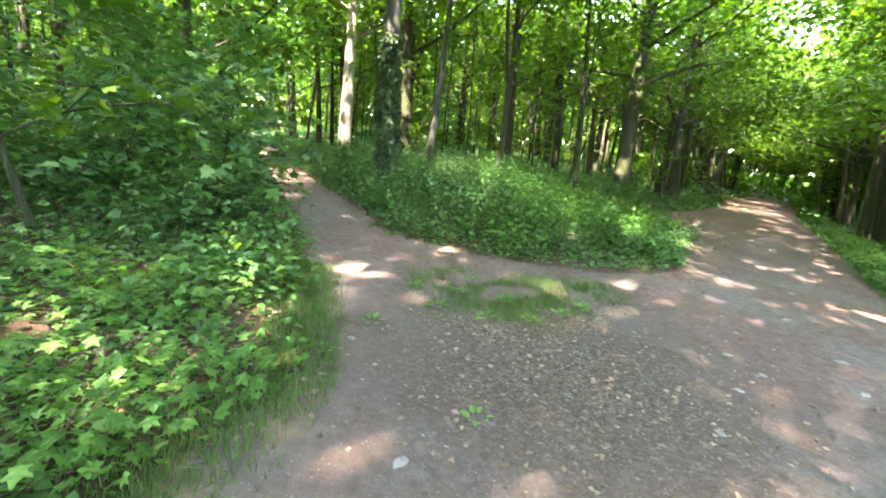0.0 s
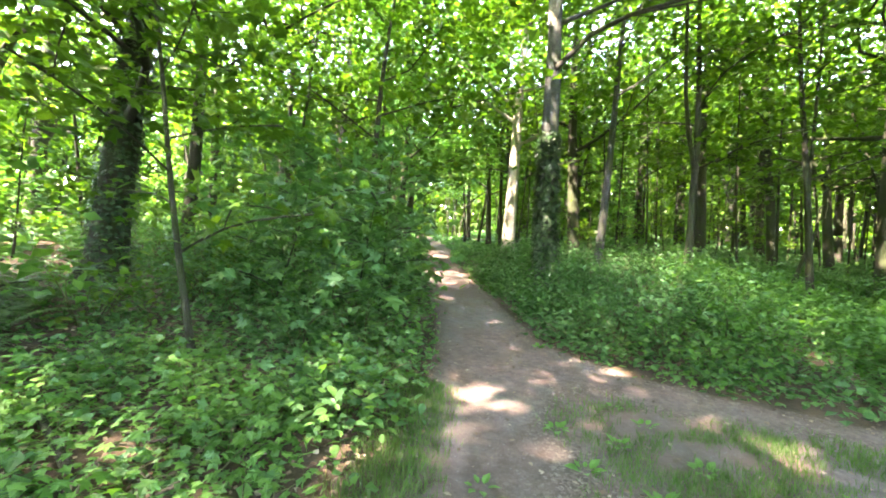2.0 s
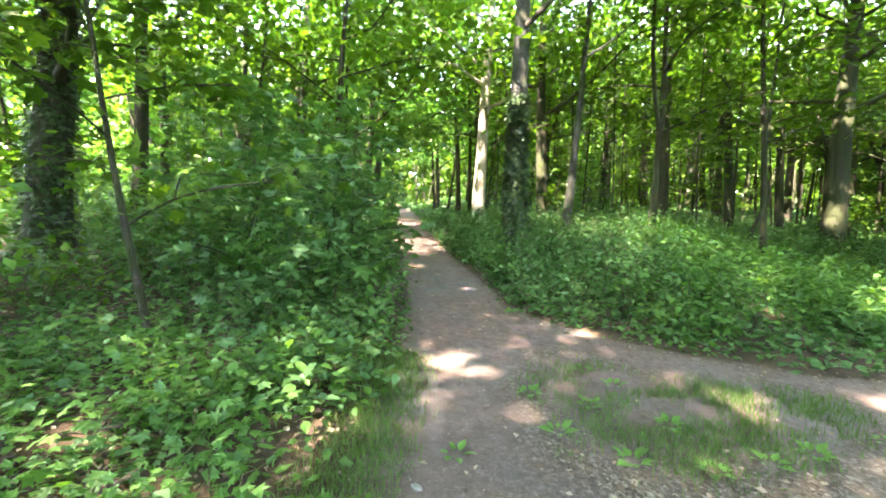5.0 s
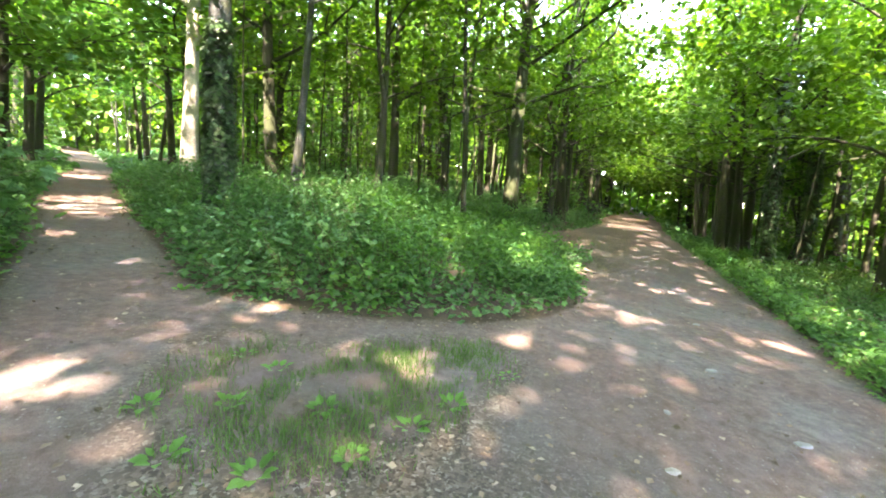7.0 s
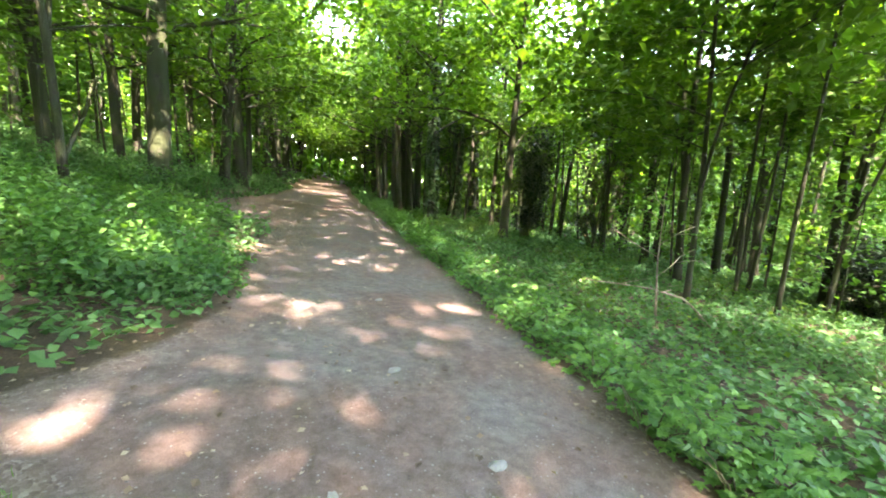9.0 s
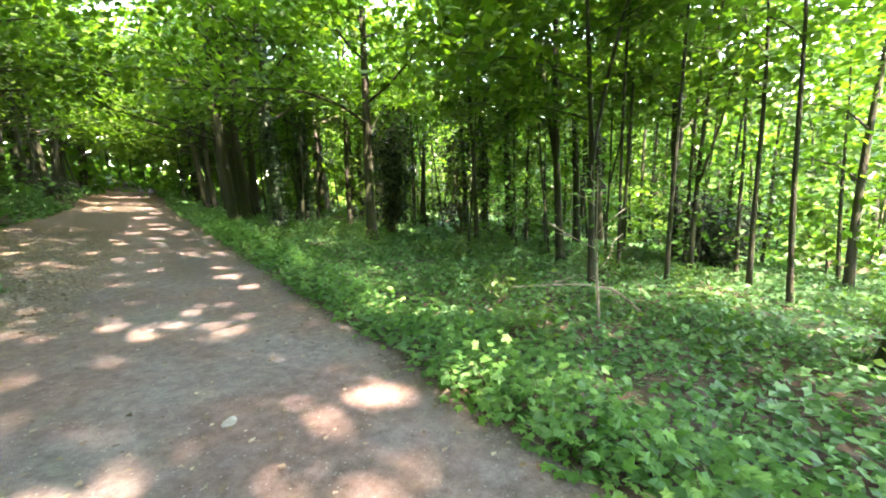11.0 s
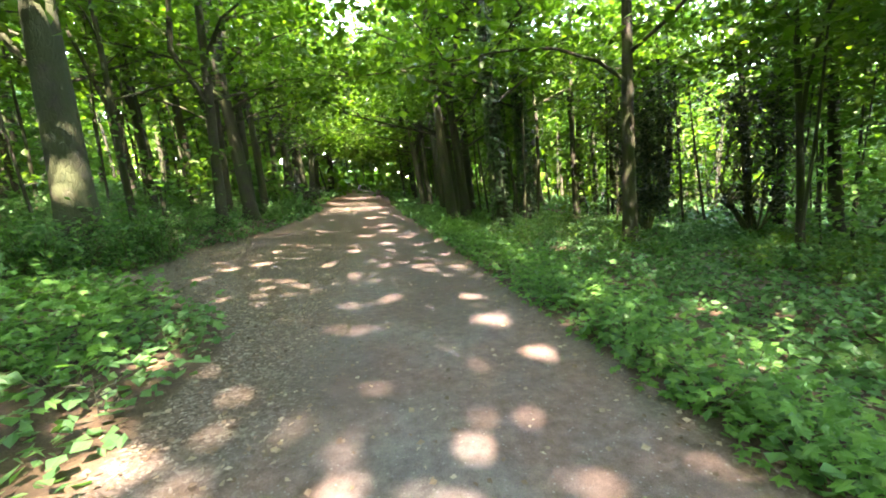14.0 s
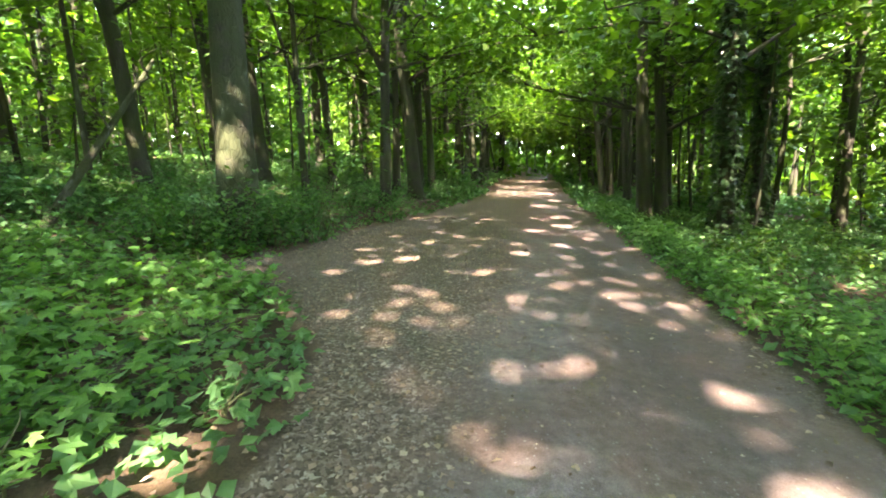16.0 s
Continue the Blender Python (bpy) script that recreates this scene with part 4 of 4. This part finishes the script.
def undergrowth():
    # brambles on the tongue of land between the two paths
    n = 0
    for _ in range(4000):
        x, y = RNG.uniform(-6, 9), RNG.uniform(6.8, 17)
        p = -float(path_in(x, y))
        if p < 0.45 or road_off(x, y) > -2.5 or x < -0.5 * (y - 6.5) - 0.3 or n > 150 or (x > 4.5 and y > 10.5):
            continue
        edge = smooth(0.3, 1.6, p)
        if RNG.uniform() > (1.0 if p < 2.2 else 0.4):
            continue
        right = smooth(0.5, 3.5, x)
        tall = (0.30 + 0.68 * edge) * (1 - 0.58 * right) * RNG.uniform(0.8, 1.15)
        bush("bramble_bush", x, y, tall, 0.75, 300, 0.10, M_LEAF_LIGHT if x > 1.2 and RNG.uniform() < 0.75 else M_LEAF_COOL, "dense green bramble and seedling thicket between the paths", "bush", "bramble thicket between the paths")
        n += 1
    # thicket along the lane's other side
    n = 0
    for _ in range(4000):
        x, y = RNG.uniform(-9, -0.8), RNG.uniform(2.0, 17)
        p = -float(path_in(x, y))
        if p < 0.35 or y < 3.5 or x > -0.36 * y - 0.3 or x < -0.5 * y - 1.8 or n > 62 or (y < 4.4 and p > 0.9):
            continue
        near = smooth(0.3, 1.3, p)
        bush("hazel_bush", x, y, (0.4 + 1.1 * near * smooth(3.8, 6.0, y)) * RNG.uniform(0.75, 1.2), 0.65, 300, 0.095, M_LEAF_COOL if n % 4 else M_LEAF_LIGHT, "dense shady green bushes beside the narrow path", "bush", "bushes beside the narrow path", LOBED_LEAF if n % 2 else OVAL_LEAF)
        n += 1
    # low plants under the trees by the left-hand corner
    n = 0
    for _ in range(3000):
        x, y = RNG.uniform(-8, -1.2), RNG.uniform(-1.0, 6.5)
        p = -float(path_in(x, y))
        if p < 0.3 or n > 115:
            continue
        bush("ground_plant", x, y, RNG.uniform(0.10, 0.30), 0.4, 75, 0.07, M_LEAF_LIGHT if p < 1.3 else M_LEAF_COOL, "low green woodland plants among dead leaves", "plant", "low woodland plants", LOBED_LEAF, 5)
        n += 1
    for _ in range(58):
        x, y = RNG.uniform(-4.6, -0.9), RNG.uniform(0.3, 4.3)
        if path_in(x, y) > -0.12:
            continue
        bush("ground_plant", x, y, RNG.uniform(0.10, 0.26), 0.36, 85, 0.075, M_LEAF_LIGHT, "low green woodland plants among dead leaves", "plant", "low woodland plants", LOBED_LEAF, 6, 0.3)
    # shady thicket behind the corner
    n = 0
    for _ in range(3000):
        x, y = RNG.uniform(-15, -4.6), RNG.uniform(3.2, 13)
        if n > 60:
            break
        if -float(path_in(x, y)) < 2.6 or x > -0.5 * y - 1.6 or y < -0.5 * x + 0.6 or np.hypot(x + 9.6, y - 5.7) < 1.0:
            continue
        bush("thicket_bush", x, y, RNG.uniform(0.6, 1.5), 0.9, 260, 0.13, M_LEAF_COOL if n % 3 else M_LEAF, "shady green thicket bush under the trees", "bush", "thicket under the trees", OVAL_LEAF, 8)
        n += 1
    # plants at the foot of the mossy tree
    for i in range(16):
        x, y = 6.2 + 3.0 * (i + RNG.uniform(0, 1)) / 16, 0.0
        y = 17.85 + (x - 7.2) * 0.75 if x > 7.2 else 17.5
        bush("bank_bush", x, y + RNG.uniform(0.0, 0.35), RNG.uniform(0.7, 1.15), 0.4, 330, 0.10, M_LEAF_COOL if i % 3 else M_LEAF_LIGHT, "leafy bushes on the road bank", "bush", "plants on the bank", OVAL_LEAF, 7)
    # right-hand verge of the road
    for i in range(150):
        s, e = -6 + 33 * (i + RNG.uniform(0, 1)) / 150, 0.02 + 0.9 * RNG.uniform(0, 1) ** 1.7
        x, y = ROAD_EDGE + RD * s + np.array((RD[1], -RD[0])) * e
        bush("verge_plant", x, y, RNG.uniform(0.14, 0.34), 0.36, 115, 0.08, M_LEAF_LIGHT, "bright green leafy weeds along the road verge", "plant", "verge plants", LOBED_LEAF, 6, 0.3)
    n = 0
    for _ in range(3000):
        s, e = RNG.uniform(-6, 26), RNG.uniform(1.0, 11)
        x, y = ROAD_EDGE + RD * s + np.array((RD[1], -RD[0])) * e
        if n > 165:
            break
        bush("woodland_plant", x, y, RNG.uniform(0.15, 0.5), 0.6, 150, 0.10, M_LEAF if RNG.uniform() < 0.5 else M_LEAF_COOL, "low shady woodland plants below the road", "plant", "plants below the road", QUAD_LEAF, 6)
        n += 1
    # left bank above the road
    n = 0
    for _ in range(4000):
        x, y = RNG.uniform(2, 22), (RNG.uniform(10.5, 36) if n % 2 else RNG.uniform(10.5, 21))
        p = -float(path_in(x, y))
        if p < 0.3 or p > 9 or road_off(x, y) > -2.5 or n > 185:
            continue
        # most low plants take the paler leaf colour to look sunlit
        low = x < 8.5 and y < 17.5
        bush("ground_plant" if low else "bank_bush", x, y, RNG.uniform(0.15, 0.35) if low else RNG.uniform(0.3, 0.8), 0.5, 120 if low else 240, 0.10, M_LEAF_LIGHT if low and RNG.uniform() < 0.85 else M_LEAF_COOL,
             "low ivy and leafy seedlings on the bank" if low else "leafy bushes on the road bank", "plant" if low else "bush", "plants on the bank", LOBED_LEAF if low else QUAD_LEAF, 6)
        n += 1


undergrowth()


# ---- ground cover, litter, grass and stones ----


def spread_points(n, x0, x1, y0, y1):
    x, y = RNG.uniform(x0, x1, n), RNG.uniform(y0, y1, n)
    return x, y, path_in(x, y)


def ground_cover():
    x, y, p = spread_points(420000, -14, 30, -4, 34)
    patch = 0.5 + 0.5 * wavy(x + 3, y, 0.9) + 0.35 * wavy(x, y + 5, 2.3)
    e = road_off(x, y)
    left_litter = (x < -0.8) & (y < 7.5)
    want = np.where(left_litter, 0.30, 0.95) * np.clip(patch + np.where(e > 0, 0.6, 0.3), 0.15, 1.0)
    near = np.hypot(x - 4, y - 8) < 20
    keep = (p < 0.02) & (RNG.uniform(0, 1, len(x)) < want * np.where(near, 0.75, 0.4) * np.where(e > -0.4, smooth(-0.1, 0.12, -p + 0.1), smooth(-0.05, 0.3, -p + 0.1)))
    x, y, e = x[keep], y[keep], e[keep]
    P = np.stack([x, y, height(x, y) + RNG.uniform(0.02, 0.16, len(x))], -1)
    far = np.hypot(x - 4, y - 8) > 20
    tagged(new("ground_cover", leaf_mesh("ground_cover", P, np.where(far, 0.20, 0.105) * RNG.uniform(0.6, 1.3, len(x)), QUAD_LEAF, M_LEAF_COOL, 0.4)), "low green ground cover of ivy and seedlings", "ground cover", kind="stuff")


def leaf_litter():
    x, y, p = spread_points(150000, -9, 15, -2, 23)
    e, s = road_off(x, y), road_along(x, y)
    clearing = smooth(2.3, 3.2, -e) * smooth(6.0, 8.0, s) * (p > 0)
    keep = RNG.uniform(0, 1, len(x)) < np.where(p < 0.05, np.where((x < 0) & (y < 8), 0.5, 0.22), 0.08 + 0.30 * smooth(0.5, 0.0, p) + 0.6 * clearing + 0.5 * np.exp(-((x - 1.3) ** 2 + (y - 3.2) ** 2) / 2.2))
    x, y = x[keep], y[keep]
    P = np.stack([x, y, height(x, y) + 0.006 + RNG.uniform(0, 0.012, len(x))], -1)
    tagged(new("leaf_litter", leaf_mesh("leaf_litter", P, RNG.uniform(0.022, 0.065, len(x)), QUAD_LEAF, M_LITTER, 0.22)), "dry brown fallen leaves on the ground", "leaf litter", kind="stuff")


def grass():
    x, y, p = spread_points(230000, -2.5, 3.2, 0.8, 7)
    g = inside(GRASS_PATCH, x, y)
    clump = wavy(x, y, 4.0) + 0.6 * wavy(x + 2, y, 9.0)
    verge = smooth(0.45, 0.05, np.abs(p)) * (x < -0.5) * (y < 5)
    keep = RNG.uniform(0, 1, len(x)) < np.maximum(smooth(-0.2, 0.4, g) * smooth(-1.1, 0.9, clump) * 0.62, verge * 0.8)
    x, y = x[keep], y[keep]
    P = np.stack([x, y, height(x, y)], -1)
    tagged(new("grass", leaf_mesh("grass", P, RNG.uniform(0.035, 0.085, len(x)), BLADE, M_GRASS, 0.35, pitch=RNG.uniform(0.5, 1.4, len(x)))), "short green grass worn thin on the path", "grass", kind="stuff")


def pebble(size, seed):
    bm = bmesh.new()
    bmesh.ops.create_icosphere(bm, subdivisions=2, radius=size)
    for v in bm.verts:
        k = noise.noise(v.co * (1.7 / size) + Vector((seed, 0, 0)))
        v.co = Vector((v.co.x * 1.25, v.co.y * 0.85, v.co.z * 0.32)) * (1 + 0.35 * k)
    me = bpy.data.meshes.new("path_stone")
    bm.to_mesh(me)
    bm.free()
    me.materials.append(M_STONE)
    return me


def stones():
    x, y, p = spread_points(60000, -2, 14, -1.5, 18)
    e = road_off(x, y)
    keep = (p > 0.1) & (RNG.uniform(0, 1, len(x)) < 0.06 * smooth(3.4, 2.2, -e) + 0.012)
    x, y = x[keep], y[keep]
    T = np.array([(-0.5, -0.3, 0), (0.5, -0.35, 0), (0.45, 0.4, 0), (-0.4, 0.35, 0), (0.05, 0.0, 0.35)])
    V, F = scatter_leaves(np.stack([x, y, height(x, y) - 0.001], -1), RNG.uniform(0.005, 0.022, len(x)), (T, np.array([(0, 1, 4), (1, 2, 4), (2, 3, 4), (3, 0, 4)])), 0.05)
    tagged(new("gravel", fast_mesh("gravel", V, F, M_STONE)), "small pale gravel stones scattered on the road", "gravel", kind="stuff")
    kinds = [pebble(0.042, 1.0), pebble(0.034, 5.0), pebble(0.055, 9.0)]
    spots = [(3.17, 4.04), (3.71, 4.74), (0.55, 1.15), (1.25, 1.25), (3.3, 3.7), (4.6, 4.3), (4.2, 3.6), (2.2, 2.6), (5.0, 5.6), (0.0, 1.9), (2.8, 3.3), (6.4, 7.3), (7.6, 9.6), (-0.6, 3.2)]
    for i, (x, y) in enumerate(spots):
        ob = new("path_stone", kinds[i % 3])
        ob.matrix_basis = pose(x, y, hz(x, y) + 0.004, 0, 0, i * 67.0)
        tagged(ob, "flat pale grey stone bedded in the path", "stone", "stones on the road")


ground_cover()
leaf_litter()
grass()
stones()


# ---- single things ----


def sapling(x, y, tall, lean, leaves, size, label, mat=None, girth=0.05, start=0.2, reach=1.0):
    return tree("sycamore_sapling", x, y, girth, tall, lean, label, "sycamore saplings", bark=M_BARK, leaf=mat or M_LEAF_COOL, limbs=11, start=start, reach=reach, rise=0.3, leaves=leaves, leaf_size=size, flare=0.15, spread=0.28, sides=7, template=LOBED_LEAF, wiggle=0.01)


sapling(-3.95, 3.95, 6.2, (-1.2, -0.45), 900, 0.15, "slim dark sycamore sapling leaning beside the path", M_LEAF, 0.095, 0.3, 1.7)
for x, y, tall, n in ((-3.6, 6.9, 3.2, 420), (-4.4, 8.2, 3.6, 420), (-5.2, 6.6, 3.4, 420), (-5.9, 9.6, 3.8, 420), (-4.6, 5.4, 2.8, 360), (-6.6, 7.6, 4.0, 420), (-6.9, 11.8, 4.0, 420), (-7.6, 9.4, 4.4, 420), (-8.6, 13.4, 4.2, 420), (-3.2, 5.6, 2.2, 300), (-9.0, 8.6, 4.4, 420), (-10.6, 16.5, 5.0, 420)):
    sapling(x, y, tall, (RNG.normal(0, 0.25), RNG.normal(0, 0.25)), n, 0.16, "young sycamore with broad lobed leaves beside the narrow path")
for x, y in ((-2.05, 3.9), (-1.75, 4.5), (-2.6, 2.6), (-1.95, 2.2), (-2.4, 5.0), (6.75, 11.9), (7.35, 13.9), (6.9, 13.2)):
    sapling(x, y, RNG.uniform(0.4, 0.7), (0.05, 0.05), 26, 0.13, "low seedling with pale green lobed leaves", M_LEAF_LIGHT, 0.014, 0.2, 0.26)


def fern(x, y, size, fronds):
    z = hz(x, y)
    root = thing("fern", (x, y, z), "fresh green fern with arching feathery fronds", "fern", "ferns")
    for i in range(fronds):
        a = i * 6.283 / fronds + RNG.uniform(-0.25, 0.25)
        L = size * RNG.uniform(0.8, 1.15)
        t = np.linspace(0.02, 1, 22)
        rib = np.stack([np.cos(a) * L * t * 0.85, np.sin(a) * L * t * 0.85, L * (0.95 * t - 0.62 * t * t)], -1)
        w = L * 0.22 * np.sin(np.pi * np.clip(t * 0.9 + 0.08, 0, 1)) ** 0.8
        V1, F1 = tube(rib, np.linspace(0.006, 0.002, 22), 4)
        pieces = [(V1, F1)]
        for side in (-1, 1):
            pieces.append(scatter_leaves(rib[2:], w[2:] * 1.05, (np.array([(-0.12, 0, 0), (0.12, 0, 0), (0.09, 0.6, -0.05), (0, 1, -0.16)]), np.array([(0, 1, 2, 3)])), 0.08, yaw=np.full(20, a - np.pi / 2 + side * 1.25), pitch=np.full(20, 0.05)))
        V, F = join(pieces)
        part("frond", fast_mesh("frond", V, F, M_FERN), root)


for x, y, s, n in ((9.5, 6.1, 0.6, 9), (10.0, 5.7, 0.55, 8), (9.0, 5.3, 0.5, 8), (10.6, 6.9, 0.5, 8), (-5.2, 2.4, 0.85, 9), (-6.2, 3.0, 0.9, 9), (-7.4, 3.6, 1.0, 10), (-8.6, 3.9, 1.0, 9), (11.6, 8.0, 0.5, 8), (-6.0, 1.2, 0.8, 9)):
    fern(x, y, s, n)


def fallen_branch(points, r0, r1, label, twigs=3, mat=None, lift=0.1):
    P = np.array([(x, y, hz(x, y) + h) for x, y, h in points])
    n = 12
    t = np.linspace(0, len(P) - 1, n)
    L = np.stack([np.interp(t, np.arange(len(P)), P[:, i]) for i in range(3)], -1)
    o = L[0].copy()
    pieces = [tube(L - o, np.linspace(r0, r1, n), 8, 0.12)]
    for i in range(twigs):
        k = min(3 + i * 3, n - 2)
        tip = L[k] - o + RNG.normal(0, 0.5, 3) * np.array((1, 1, 0.2)) + np.array((0, 0, lift))
        pieces.append(tube(along(L[k] - o, tip, 5, 0.1), np.linspace(r1 * 0.9, 0.005, 5), 5))
    V, F = join(pieces)
    ob = new("fallen_branch", fast_mesh("fallen_branch", V, F, mat or M_DEADWOOD, True))
    ob.location = o
    return tagged(ob, label, "branch")


fallen_branch([(11.5, 3.8, 0.01), (11.75, 4.3, 0.42), (11.3, 4.9, 0.55), (10.6, 5.9, 0.5)], 0.024, 0.010, "pale dead branch lying across the undergrowth")
fallen_branch([(4.9, 18.2, 0.0), (5.3, 18.8, 0.9), (5.9, 19.5, 2.0), (6.3, 20.4, 3.0)], 0.085, 0.03, "leaning bare mossy limb on the bank", 4, M_BARK_MOSS, 0.6)
fallen_branch([(-2.7, 2.3, 0.03), (-3.6, 2.5, 0.04), (-4.5, 2.4, 0.05)], 0.035, 0.02, "dead branch lying among brown leaves", 1, M_BARK, 0.02)
tree("bare_sapling", 10.75, 4.6, 0.055, 2.6, (-0.25, 0.1), "thin pale forked sapling with few leaves", bark=M_DEADWOOD, limbs=5, start=0.45, reach=0.8, rise=0.8, leaves=60, leaf_size=0.09, flare=0.1, sides=7, leaf=M_LEAF_LIGHT, spread=0.2)
for x, y, tall, wide, n in ((20.3, 0.4, 2.3, 1.5, 3000), (22.5, -0.6, 2.6, 1.5, 2600), (22.4, 13.4, 6.0, 1.4, 4200), (25.4, 10.6, 7.0, 1.6, 4200), (31.0, 17.0, 7.0, 1.8, 3600), (22.3, 36.6, 1.6, 1.6, 700)):
    bush("evergreen_bush", x, y, tall, wide, n, 0.17, M_DARK, "dark dense evergreen bush under the trees", "bush", "evergreen bushes", OVAL_LEAF, 12)


for x, y, n, s in ((-0.2, 4.7, 9, 0.12), (0.3, 4.75, 10, 0.11), (0.1, 4.2, 8, 0.12), (0.6, 4.05, 12, 0.13), (1.1, 4.2, 10, 0.12), (1.85, 4.8, 9, 0.12), (0.5, 5.3, 8, 0.10), (-0.5, 3.6, 6, 0.10), (-0.75, 2.9, 7, 0.10),
                   (1.5, 4.5, 8, 0.11), (2.5, 5.3, 7, 0.10), (0.9, 4.7, 8, 0.11), (0.2, 5.5, 7, 0.10), (-0.9, 7.2, 9, 0.11), (0.45, 2.35, 6, 0.09)):
    z = hz(x, y)
    a = np.arange(n) * 6.283 / n + RNG.uniform(0, 0.4, n)
    root = thing("path_weed", (x, y, z), "broad-leaved green weed growing on the worn path", "plant", "weeds on the path")
    for k in range(n):
        at = np.array([(0.05 * math.cos(a[k]), 0.05 * math.sin(a[k]), 0.015)])
        part("leaf", leaf_mesh("leaf", at, RNG.uniform(0.5, 1.0, 1) * s, OVAL_LEAF, M_LEAF_LIGHT, 0.2, yaw=a[k:k + 1] - np.pi / 2, pitch=RNG.uniform(0.1, 0.7, 1)), root)


def far_cover():
    n = 70000
    x, y = RNG.uniform(-34, 48, n), RNG.uniform(-16, 52, n)
    keep = (path_in(x, y) < -0.4) & ~((x > -14) & (x < 30) & (y > -4) & (y < 34)) & (RNG.uniform(0, 1, n) < 0.75)
    x, y = x[keep], y[keep]
    P = np.stack([x, y, height(x, y) + RNG.uniform(0.03, 0.45, len(x))], -1)
    tagged(new("far_ground_cover", leaf_mesh("far_ground_cover", P, RNG.uniform(0.22, 0.5, len(x)), QUAD_LEAF, M_LEAF_COOL, 0.5)), "green plants covering the floor of the wood", "ground cover", kind="stuff")


far_cover()
